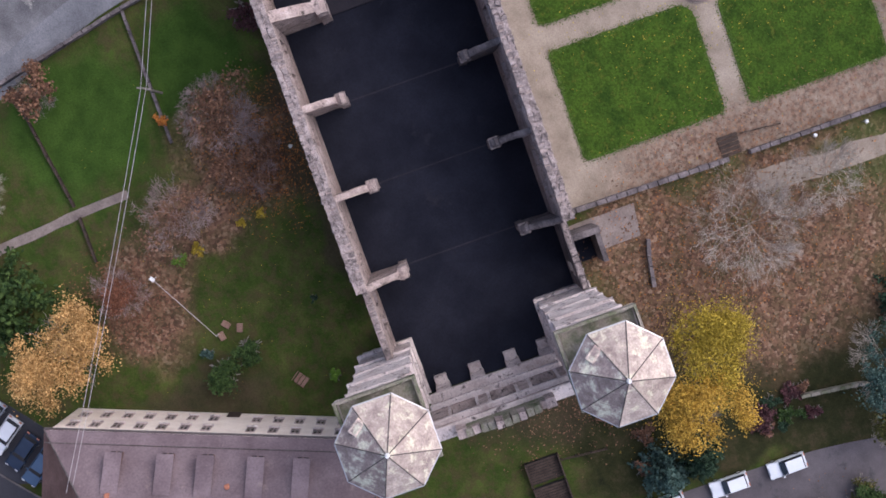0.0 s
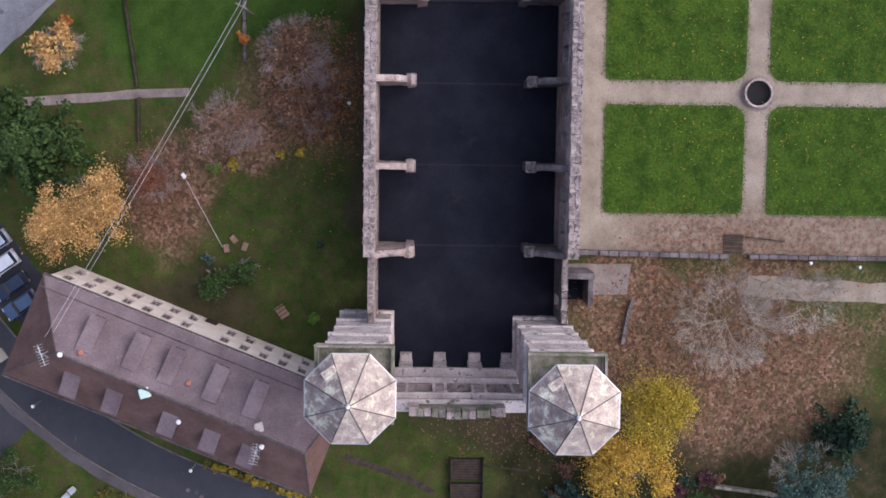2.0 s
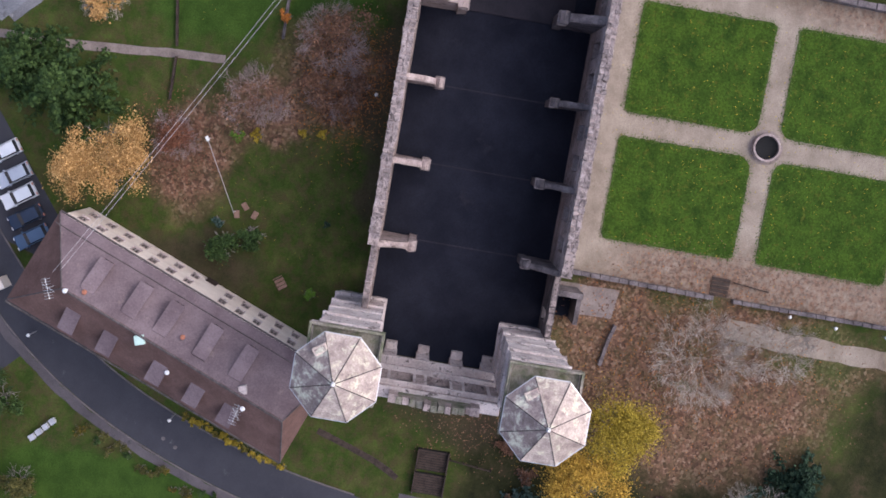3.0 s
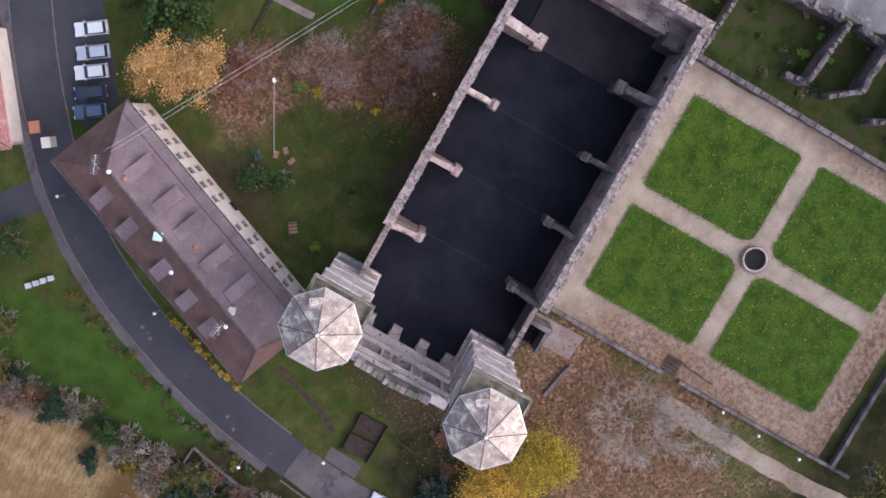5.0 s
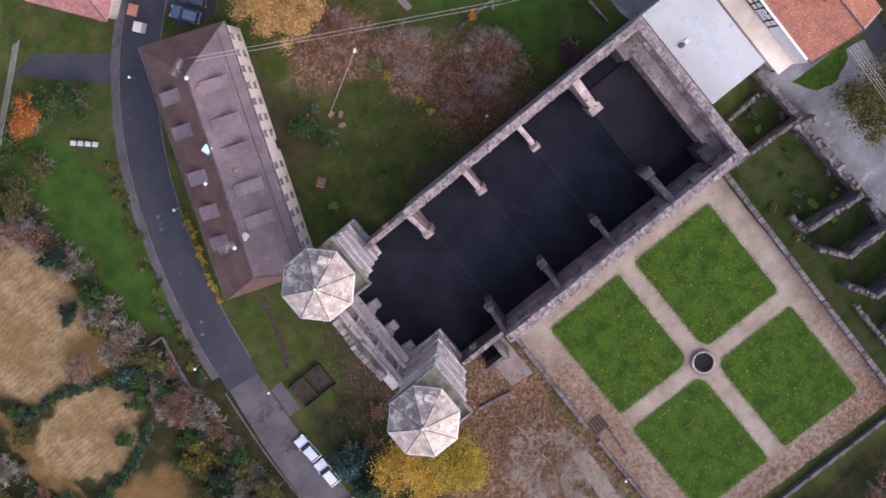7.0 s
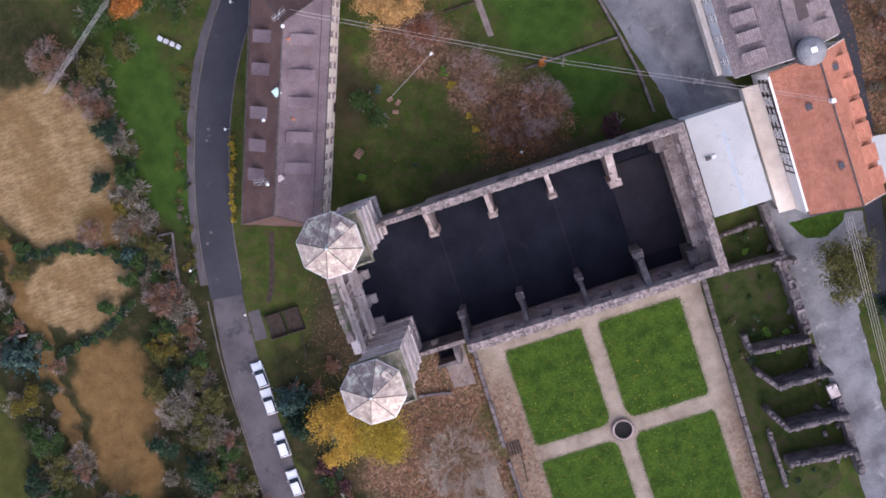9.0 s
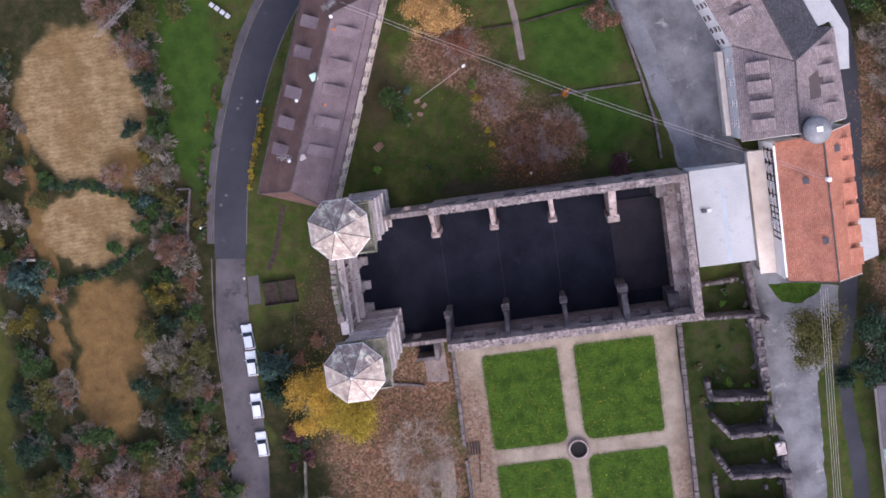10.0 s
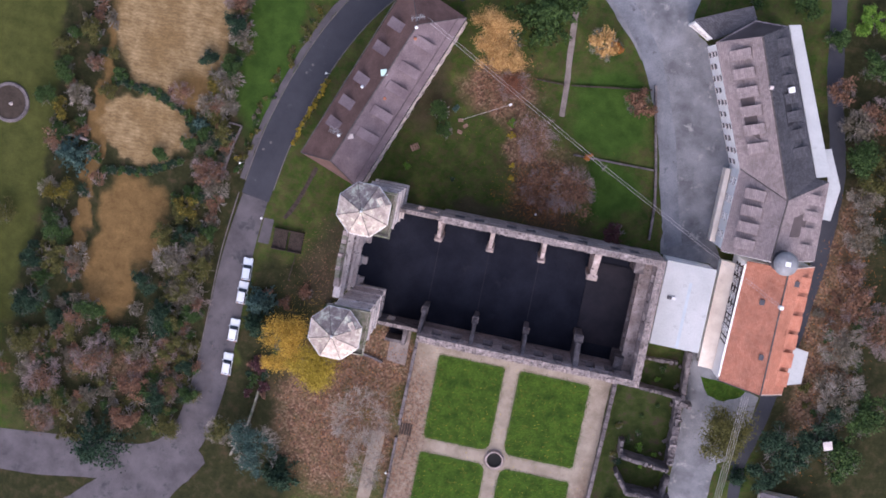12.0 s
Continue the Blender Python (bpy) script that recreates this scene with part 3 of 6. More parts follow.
low_wall([(0.6, -13.4), (0.3, -31.0)], 1.0, 0.55, M_STONE_DARK, "low dark stone wall edging the garden")
low_wall([(0.3, -33.2), (0.2, -58.0)], 1.0, 0.45, M_STONE_DARK, "low dark stone wall edging the garden")
low_wall([(36.0, -13.8), (35.3, -54.6)], 1.6, 0.7, M_STONE_DARK, "grey stone boundary wall with worn coping")
low_wall([(0.1, -55.4), (35.4, -55.2)], 1.2, 0.5, M_STONE_DARK, "dark stone wall closing the garden")
low_wall([(31.9, 36.2), (35.0, 22.0), (36.1, 16.1), (36.4, 10.1)], 0.9, 0.4, M_STONE_DARK, "weathered retaining wall beside the drive")
low_wall([(20.7, 21.9), (34.8, 22.0)], 0.5, 0.3, M_STONE_DARK, "low mossy stone edging")
low_wall([(11.9, 33.3), (16.8, 33.3)], 0.5, 0.25, M_TIMBER, "low dark fence line across the garden")
low_wall([(17.9, 33.4), (31.5, 35.3)], 0.5, 0.25, M_TIMBER, "low dark fence line across the garden")
low_wall([(-25.4, -30.2), (-26.2, -36.3), (-28.4, -42.9)], 1.0, 0.35, M_MOSS, "low mossy wall beside the lane")
low_wall([(-38.5, 7.2), (-37.8, 11.3), (-36.8, 15.4), (-39.1, 15.6)], 0.5, 0.3, M_STONE_DARK, "broken rubble wall beside the lane")
low_wall([(-63.1, 7.6), (-66.2, 8.0), (-70.4, 7.4)], 1.0, 0.4, M_STONE, "broken rubble garden wall")
low_wall([(-4.7, -20.6), (-6.4, -20.1), (-9.6, -19.6)], 0.7, 0.4, M_STONE_DARK, "short low wall in the leaves")

# ---- the ruined church ----
church = thing("church_ruin", "roofless sandstone church ruin with two capped towers", "church")
NX0, NX1, NY0, NY1 = 1.0, 38.4, -12.9, 8.4
PIERS = (1.1, 9.9, 18.7, 27.6)
TOP = 14.0
bm = bmesh.new()
sheet("floor", [(-12.3, -12.0), (37.3, -12.0), (37.3, 7.5), (-12.3, 7.5)], 0.05, M_FLOOR, "near-black bare floor inside the roofless nave", "floor")
sheet("floor", [(27.4, -9.6), (36.0, -9.6), (36.0, 4.6), (27.4, 4.6)], 0.32, M_FLOOR_E, "dusty raised chancel floor", "floor", 0.3)
for x in PIERS:
    bm = bmesh.new()
    box(bm, x, -2.2, 0.05, 0.16, 15.8, 0.03)
    tagged(link_mesh("trim", bm, M_FLOOR_E), "thin dusty joint across the dark floor", "floor joint", kind="structure")

bay = 8.8
wins = []
for k in range(4):
    c = 0.1 + k * bay + bay / 2
    for o in (-1.55, 1.75):
        wins.append((c + o - 0.85, c + o + 0.85, 5.4, 10.4))
        wins.append((c + o - 0.6, c + o + 0.6, 11.4, 12.9))
part("nave_wall", wall_run(bmesh.new(), (NX0, NY0), (NX1, NY0), 0, TOP, 1.05, wins), M_STONE, church, "garden-side nave wall with empty window openings")
part("nave_wall", wall_run(bmesh.new(), (NX1, NY1), (NX0, NY1), 0, TOP, 1.05, [(NX1 - NX0 - w[1], NX1 - NX0 - w[0], w[2], w[3]) for w in wins]), M_STONE, church, "pinkish nave wall with empty window openings")
# added dark panels give the open windows their inner shade
for w in wins:
    for y in (NY0 + 0.22, NY1 - 0.22):
        part("window_shadow", boxm(NX0 + (w[0] + w[1]) / 2, y, w[2] + 0.002, w[1] - w[0] - 0.004, 0.08, w[3] - w[2] - 0.004), M_SLATE_DARK, church, "dark panel standing in for shade in an empty window")
# the east wall, thicker below than above
ew = []
for y in (1.7, 4.7, 7.7, 10.7, 13.7, 16.6):
    ew += [(y, y + 1.3, 2.0, 5.2)]
eu = []
for y in (2.4, 5.8, 9.2, 12.6, 15.8):
    eu += [(y, y + 1.5, 8.4, 12.2)]
part("east_wall", wall_run(bmesh.new(), (NX1, NY0 + 1.05), (NX1, NY1 - 1.05), 7.0, TOP, 1.2, eu), M_STONE, church, "patchy end wall with two rows of niches")
part("east_wall", wall_run(bmesh.new(), (NX1 - 0.4, NY0 + 1.05), (NX1 - 0.4, NY1 - 1.05), 0, 7.0, 2.6, ew), M_STONE, church)
for y, w, h in ((6.2, 2.2, 9.6), (-10.6, 2.2, 8.6)):
    bm = boxm(34.9, y, 0, 1.6, w, h)
    part("corner_pier", roughen(bm, 0.2, 3), M_STONE_DARK, church, "broken corner masonry")
# thinner west stretches up to the towers
part("nave_wall", wall_run(bmesh.new(), (1.0, 8.05), (-6.0, 8.05), 0, 11.5, 0.7, [(0.9, 2.2, 4, 8.5), (3.4, 4.7, 1.0, 8.0)]), M_STONE, church, "thin broken wall joining the tower")
part("nave_wall", wall_run(bmesh.new(), (-6.4, -12.65), (1.0, -12.65), 0, 7.5, 0.7, [(1.2, 2.6, 1.0, 5.5)]), M_STONE_DARK, church, "thin broken wall joining the tower")
# a porch outside the thin wall
bm = bmesh.new()
wall_run(bm, (-4.8, -15.6), (-1.2, -15.6), 0, 5.0, 0.5)
wall_run(bm, (-1.2, -15.6), (-1.2, -12.7), 0, 6.0, 0.6)
part("porch_wall", roughen(bm, 0.06), M_STONE_DARK, church)

sheet("floor", [(-4.7, -15.2), (-1.7, -15.2), (-1.7, -12.6), (-4.7, -12.6)], 0.04, M_FLOOR, "black floor inside the small porch", "floor")
# piers standing into the nave
def pier(x, y_wall, y_end, side, wide, head, top):
    """A wall pier, worn and sloping towards its broad head."""
    bm = bmesh.new()
    rings = []
    stations = [(t, wide if t < 0.79 else head * k, top - fall) for t, k, fall in ((0.0, 1, 0.0), (0.2, 1, 0.9), (0.4, 1, 1.7), (0.6, 1, 2.6), (0.78, 1, 3.2), (0.8, 1, 3.6), (0.9, 1, 3.5), (1.0, 0.9, 4.0))]
    for t, w, h in stations:
        y = y_wall + (y_end - y_wall) * t
        w *= random.uniform(0.93, 1.07)
        h += random.uniform(-0.2, 0.15)
        c = x + random.uniform(-0.04, 0.04)
        prof = [(-w / 2, 0), (-w / 2, h * 0.4), (-w / 2, h * 0.8), (-w / 2, h - 0.1), (-w / 5, h + 0.05), (w / 5, h), (w / 2, h - 0.12), (w / 2, h * 0.8), (w / 2, h * 0.4), (w / 2, 0)]
        rings.append([bm.verts.new((c + px, y, pz)) for px, pz in prof])
    for r, q in zip(rings, rings[1:]):
        for i in range(len(r) - 1):
            bm.faces.new((r[i], q[i], q[i + 1], r[i + 1]))
    bm.faces.new(rings[-1])
    bm.faces.new(rings[0][::-1])
    bmesh.ops.recalc_face_normals(bm, faces=list(bm.faces))
    # south piers get the darker stone to carry the shade on their sides
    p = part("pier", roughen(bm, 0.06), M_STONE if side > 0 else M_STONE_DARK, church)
    part("capital", bevelled(boxm(x, y_end - side * 0.05 + side * 0.45, top - 5.4, head + 0.25, 1.1, 0.45), 0.1), M_STONE_TOP, p, "worn moulded pier capital")
    return p


for i, x in enumerate(PIERS):
    big = 1.0 if i < 3 else 1.5
    pier(x, 7.4, 3.5 if i < 3 else 2.3, 1, 0.68 * big, 1.1 * big, 12.9)
    pier(x, -11.9, -8.2 if i < 3 else -7.4, -1, 0.62 * big, 0.9 * big, 12.0 if i < 3 else 13.0)

# facade between the towers
FX = -12.4
y0, y1 = -7.6, 5.8
doors = [(1.5, 3.3, 0.3, 4.6), (5.5, 7.3, 0.3, 4.8), (9.4, 11.2, 0.3, 4.6)]
arches = [(1.1, 3.5, 9.9, 15.4), (5.1, 7.5, 9.9, 15.8), (9.0, 11.4, 9.9, 15.4)]
bm = wall_run(bmesh.new(), (FX, y0), (FX, y1), 0, 18.4, 1.0, doors + arches)
part("facade_wall", roughen(bm, 0.02), M_STONE, church, "front wall with arched windows and doorways")
for a, b, c, d in arches:
    r = (b - a) / 2
    yc = y0 + (a + b) / 2
    bm = bmesh.new()
    for sgn in (-1, 1):
        arc = [(yc + sgn * r * math.sin(t), d - r + r * math.cos(t)) for t in (0, 0.26, 0.52, 0.79, 1.05, 1.31, 1.5707)]
        pts = arc + [(yc + sgn * r, d)]
        lo, hi = ([bm.verts.new((x, py, pz)) for py, pz in pts] for x in (FX - 0.98, FX - 0.02))
        bm.faces.new(lo)
        bm.faces.new(hi)
        for i in range(len(pts)):
            j = (i + 1) % len(pts)
            bm.faces.new((lo[i], lo[j], hi[j], hi[i]))
    bmesh.ops.recalc_face_normals(bm, faces=list(bm.faces))
    part("window_arch", bm, M_STONE_PALE, church)
    # added dark panel imitates the shade deep in the arch
    part("window_shadow", boxm(FX - 0.8, yc, c, 0.1, 2 * r - 0.01, d - c - 0.01), M_SLATE_DARK, church, "dark panel standing in for shade in an arched window")
    for sgn in (-1, 1):
        part("window_jamb", boxm(FX + 0.06, yc + sgn * (r + 0.16), c, 0.16, 0.3, d - c - r), M_STONE_PALE, church)
for z, out, h in ((5.2, 0.9, 0.6), (8.6, 0.5, 0.7), (16.4, 0.5, 0.6), (18.4, 0.2, 0.4)):
    part("cornice", bevelled(boxm(FX - 0.5 + out / 2, -0.9, z, 1.0 + out, 13.3, h), 0.06), M_STONE_PALE, church, "pale projecting stone ledge")
for y in (-6.9, -3.3, 0.5, 4.2):
    part("pilaster", bevelled(boxm(FX + 0.42, y, 0, 0.84, 1.5, 5.2), 0.08), M_STONE_PALE, church)
    part("pilaster_base", bevelled(boxm(FX + 1.25, y, 0, 0.9, 1.3, 1.2), 0.06), M_STONE_PALE, church)
bm = wall_run(bmesh.new(), (FX - 0.2, -4.9), (FX - 0.2, 3.1), 18.8, 20.2, 0.8)
part("gable_wall", roughen(bm, 0.03), M_MOSS, church)
for i in range(11):
    y = -4.4 + i * 0.7
    h = 1.0 + 2.2 * math.exp(-((i - 5) / 2.6) ** 2) + random.uniform(-0.5, 0.5)
    part("gable_stone", roughen(boxm(FX - 0.6, y, 20.2, 0.8, 0.72, max(0.4, h) * 0.6, random.uniform(-5, 5), 0.85), 0.08), M_MOSS if i % 3 else M_STONE, church)
for y in (-5.0, 3.2):
    part("gable_stone", roughen(boxm(FX - 0.55, y, 18.8, 0.9, 0.9, 2.0), 0.06), M_STONE, church)


def tower(cx, cy, ox, oy, hatch):
    """A square tower with cornices, a parapet and an eight-sided sheet-metal cap that sits off its middle."""
    t = new("tower")
    t.parent = church
    t["label"] = "square sandstone tower under an eight-sided metal cap"
    s = 6.4
    for z0, z1, grow in ((0, 9.2, -1.1), (9.2, 19.6, -0.95), (19.6, 28.9, -0.8)):
        bm = bmesh.new()
        w = s + grow
        for sx, sy, a, b in ((0, -1, w, 1.0), (0, 1, w, 1.0), (-1, 0, 1.0, w - 2.0), (1, 0, 1.0, w - 2.0)):
            box(bm, cx + sx * (w / 2 - 0.5), cy + sy * (w / 2 - 0.5), z0, a, b, z1 - z0)
        bmesh.ops.remove_doubles(bm, verts=list(bm.verts), dist=0.0005)
        part("shaft", roughen(bm, 0.1, 7), M_STONE_PALE, t)
        if z0:
            part("niche", boxm(cx - w / 2 - 0.004, cy, (z0 + z1) / 2 - 2.2, 0.06, 1.3, 4.4), M_GLASS, t, "dark louvred window slot")
    for z, w, h in ((3.0, s - 0.55, 0.5), (8.9, s - 0.6, 0.6), (13.6, s - 0.75, 0.35), (19.2, s - 0.35, 0.7), (24.0, s - 0.55, 0.4), (26.6, s - 0.3, 0.5), (28.3, s + 0.4, 0.6)):
        part("cornice", roughen(boxm(cx, cy, z, w, w, h), 0.08, 5), M_STONE_PALE, t, "pale moulded stone cornice")
    part("deck", boxm(cx, cy, 28.9, s - 0.2, s - 0.2, 0.12), M_MOSS, t)
    for sx, sy in ((0, 1), (1, 0), (0, -1), (-1, 0)):
        w = s + 0.55
        part("parapet", roughen(boxm(cx + sx * (w / 2 - 0.12), cy + sy * (w / 2 - 0.12), 29.0, w if sx == 0 else 0.24, 0.24 if sx == 0 else w - 0.48, 0.7), 0.05, 3), M_MOSS, t, "thin lichened parapet")
    px, py = cx + ox, cy + oy
    part("drum", prism(bmesh.new(), px, py, 29.0, 2.7, 2.7, 2.3, 8, math.pi / 8), M_STONE, t)
    R, ze, zt = 4.25, 30.9, 34.2
    apex = Vector((px, py, zt))
    for i in range(8):
        a0, a1 = math.pi / 8 + i * math.pi / 4, math.pi / 8 + (i + 1) * math.pi / 4
        p0, p1 = (Vector((px + R * math.cos(a), py + R * math.sin(a), ze)) for a in (a0, a1))
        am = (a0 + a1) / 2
        # north panels: algae green with the shade of that side painted in
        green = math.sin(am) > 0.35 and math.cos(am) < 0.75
        part("roof_panel", slabm([p0, p1, apex], 0.12), M_LEAD_GREEN_SHADE if green else M_LEAD, t)
        bm = bmesh.new()
        rod(bm, p0 + Vector((0, 0, 0.03)), apex + Vector((0, 0, 0.03)), 0.045, 5)
        part("roof_rib", bm, M_SEAM, t)
        bm = bmesh.new()
        rod(bm, p0 + Vector((0, 0, -0.05)), p1 + Vector((0, 0, -0.05)), 0.07, 5)
        part("eaves_gutter", bm, M_METAL, t)
    part("finial", prism(bmesh.new(), px, py, zt - 0.1, 0.22, 0.12, 0.5, 8), M_LAMPHEAD, t, "small pale metal finial")
    k = math.radians(hatch)
    hx, hy = px + 3.0 * math.cos(k), py + 3.0 * math.sin(k)
    h = part("roof_hatch", bevelled(boxm(hx, hy, 31.55, 0.8, 1.35, 0.5, hatch), 0.05), M_LEAD, t, "pale framed roof hatch")
    part("pane", boxm(hx, hy, 32.05, 0.45, 1.0, 0.03, hatch), M_LEAD_GREEN_SHADE, h)
    return t


tower(-8.7, 8.4, -1.0, 0.3, 35)
tower(-9.2, -10.2, -1.3, -0.5, 35)

# loose stones along the wall tops
stones = [stone_mesh("coping_stone", sx, sy, sz, M_STONE_TOP, i) for i, (sx, sy, sz) in enumerate(((0.62, 0.52, 0.28), (0.5, 0.5, 0.36), (0.8, 0.5, 0.24), (0.45, 0.55, 0.30), (0.7, 0.56, 0.4)))]
rs = random.Random(4)


def coping(p0, p1, z, rows, step=0.68):
    L = math.dist(p0, p1)
    d = ((p1[0] - p0[0]) / L, (p1[1] - p0[1]) / L)
    rz = math.degrees(math.atan2(d[1], d[0]))
    for k in range(int(L / step)):
        for o in rows:
            ob = new("coping_stone", rs.choice(stones))
            u = (k + 0.5) * step + rs.uniform(-0.08, 0.08)
            ob.parent = church
            ob.matrix_world = pose(p0[0] + d[0] * u - d[1] * o, p0[1] + d[1] * u + d[0] * o, z - 0.03 + rs.uniform(-0.06, 0.02), rs.uniform(-4, 4), rs.uniform(-4, 4), rz + rs.uniform(-18, 18)) @ Matrix.Diagonal((rs.uniform(0.8, 1.25), rs.uniform(0.85, 1.15), rs.uniform(0.35, 0.7), 1))


coping((NX0, NY0), (NX1, NY0), TOP, (0.25, 0.8))
coping((NX1, NY1), (NX0, NY1), TOP, (0.25, 0.8))
coping((NX1, NY0 + 1), (NX1, NY1 - 1), TOP, (0.25, 0.85))
coping((1.0, 8.05), (-6.0, 8.05), 11.5, (0.35,))
coping((-6.4, -12.65), (1.0, -12.65), 7.5, (0.35,))

# ---- the well ----
well = thing("garden_well", "round stone well with a dark grating amid gravel walks", "well", 18.1, -33.7, 0.0)
bm = bmesh.new()
for r0, r1, z0, z1 in ((1.36, 1.58, 0.0, 0.75),):
    n = 16
    rings = [[bm.verts.new((r * math.cos(6.2832 * i / n), r * math.sin(6.2832 * i / n), z)) for i in range(n)] for r, z in ((r1 + 0.1, z0), (r1, z1), (r0, z1), (r0, 0.1))]
    for a, b in zip(rings, rings[1:]):
        for i in range(n):
            bm.faces.new((a[i], a[(i + 1) % n], b[(i + 1) % n], b[i]))
part("kerb_ring", bm, M_STONE, well)
part("shaft_floor", prism(bmesh.new(), 0, 0, 0.05, 1.36, 1.36, 0.1, 16), M_BLACK, well, "black well shaft behind a grating")
bm = bmesh.new()
for i in range(-3, 4):
    rod(bm, (i * 0.34, -math.sqrt(1.6 - (i * 0.34) ** 2), 0.68), (i * 0.34, math.sqrt(1.6 - (i * 0.34) ** 2), 0.68), 0.025, 4)
part("grating", bm, M_BLACK, well)
bm = bmesh.new()
n = 20
rings = [[bm.verts.new((18.1 + r * math.cos(6.2832 * i / n), -33.7 + r * math.sin(6.2832 * i / n), z)) for i in range(n)] for r, z in ((2.0, 0.02), (1.95, 0.05), (1.6, 0.05))]
for a, b in zip(rings, rings[1:]):
    for i in range(n):
        bm.faces.new((a[i], a[(i + 1) % n], b[(i + 1) % n], b[i]))
tagged(link_mesh("pavement", bm, M_PAVE), "ring of grey cobbles round the well", "paving", kind="structure")


# ---- houses ----
def window(parent, m, w, h, frame_mat, shutters=None):
    """A window on a wall: m has its x along the wall and its -y outwards, at the sill's middle."""
    win = new("window")
    win.parent = parent
    win.matrix_world = m
    bm = bmesh.new()
    for x, z, sx, sz in ((0, 0, w, 0.09), (0, h - 0.09, w, 0.09), (-w / 2 + 0.045, 0.09, 0.09, h - 0.18), (w / 2 - 0.045, 0.09, 0.09, h - 0.18), (0, 0.09, 0.07, h - 0.18)):
        box(bm, x, -0.05, z, sx, 0.12, sz)
    part("frame", bm, frame_mat, win)
    part("pane", boxm(0, -0.02, 0.09, w - 0.18, 0.05, h - 0.18), M_GLASS, win)
    part("sill", boxm(0, -0.12, -0.1, w + 0.2, 0.26, 0.09), M_STONE_PALE, win)
    return win


def along(p0, p1, u, z, out=0.0):
    """A pose on the wall line p0-p1 at u metres, its -y outwards to the right of the line."""
    d = Vector((p1[0] - p0[0], p1[1] - p0[1], 0)).normalized()
    n = Vector((d.y, -d.x, 0))
    p = Vector((*p0, z)) + d * u + n * out
    return pose(p.x, p.y, p.z, 0, 0, math.degrees(math.atan2(d.y, d.x)))


def house_walls(parent, pts, h, material):
    """The walls of a house, one part a side, counter-clockwise; thickness inwards."""
    for a, b in zip(pts, pts[1:] + pts[:1]):
        bm = wall_run(bmesh.new(), a, b, 0, h, 0.35)
        part("wall", bm, material, parent)


def gable_roof(parent, pts, ze, zr, r0, r1, mats, thick=0.18, over=0.35, names=("roof_slope",)):
    """A roof on four corners (e0, e1 on one side, w1, w0 on the other) with the ridge r0-r1; hips where the ridge stops short."""
    e0, e1, w1, w0 = (Vector((*p, ze)) for p in pts)
    a, b = Vector((*r0, zr)), Vector((*r1, zr))
    for quad, m in (((e0, e1, b, a), mats[0]), ((w1, w0, a, b), mats[1])):
        part("roof_slope", slabm(quad, thick), m, parent)
    for tri in ((w0, e0, a), (e1, w1, b)):
        n = (tri[1] - tri[0]).cross(tri[2] - tri[0])
        part("roof_hip", slabm(tri, thick), mats[2], parent)
    bm = bmesh.new()
    rod(bm, a + Vector((0, 0, 0.02)), b + Vector((0, 0, 0.02)), 0.13, 6)
    part("ridge_tiles", bm, M_SEAM, parent)
    for p, q in ((a, w0), (a, e0), (b, e1), (b, w1)):
        bm = bmesh.new()
        rod(bm, p + Vector((0, 0, 0.02)), q + Vector((0, 0, 0.02)), 0.08, 5)
        part("hip_tiles", bm, M_SEAM, parent)


def dormer(parent, x, y, z, rz, w, depth, h, roof_mat, cheek_mat, drop=0.5, panes=2):
    """A shed dormer; its front looks to local -y from the pose, its roof falls gently back."""
    d = new("dormer")
    d.parent = parent
    d.matrix_world = pose(x, y, z, 0, 0, rz)
    bm = bmesh.new()
    v = [bm.verts.new(p) for p in ((-w / 2, 0, -1.2), (w / 2, 0, -1.2), (w / 2, 0, h), (-w / 2, 0, h), (-w / 2, depth, -1.2), (w / 2, depth, -1.2), (w / 2, depth, h + drop), (-w / 2, depth, h + drop))]
    for f in ((0, 1, 2, 3), (5, 4, 7, 6), (4, 0, 3, 7), (1, 5, 6, 2)):
        bm.faces.new([v[i] for i in f])
    part("cheek", bm, cheek_mat, d)
    k = 0.18
    part("dormer_roof", slabm([(-w / 2 - k, -k - 0.1, h + 0.05), (w / 2 + k, -k - 0.1, h + 0.05), (w / 2 + k, depth, h + drop + 0.12), (-w / 2 - k, depth, h + drop + 0.12)], 0.1), roof_mat, d)
    pw = w / panes
    for i in range(panes):
        part("pane", boxm(-w / 2 + pw * (i + 0.5), -0.015, 0.1, pw - 0.16, 0.05, h - 0.25), M_GLASS, d)
    return d


# the long wing by the towers
wing = thing("monastery_wing", "long cream house under a brown slate hipped roof with shed dormers", "house")
WU, WV = Vector((-0.368, -0.930)), Vector((-0.930, 0.368))
W0 = Vector((-1.5, 42.25))


def wp(u, v):
    q = W0 + WU * u * 1.055 + WV * v * 1.02
    return (q.x, q.y)


house_walls(wing, [wp(1.7, -0.6), wp(1.7, 9.8), wp(32.3, 9.8), wp(32.3, -0.6)], 11.3, M_RENDER)
gable_roof(wing, [wp(1.4, -0.75), wp(32.7, -0.75), wp(32.9, 10.1), wp(1.2, 10.0)], 11.2, 17.0, wp(6.3, 4.6), wp(30.8, 4.8), (M_SLATE, M_SLATE_W, M_SLATE_W))
for u0, u1, v0 in ((1.4, 32.7, -0.86), (1.2, 32.9, 10.2)):
    bm = bmesh.new()
    rod(bm, (*wp(u0, v0), 11.15), (*wp(u1, v0), 11.15), 0.11, 6)
    part("gutter", bm, M_SEAM, wing, "dull metal eaves gutter")
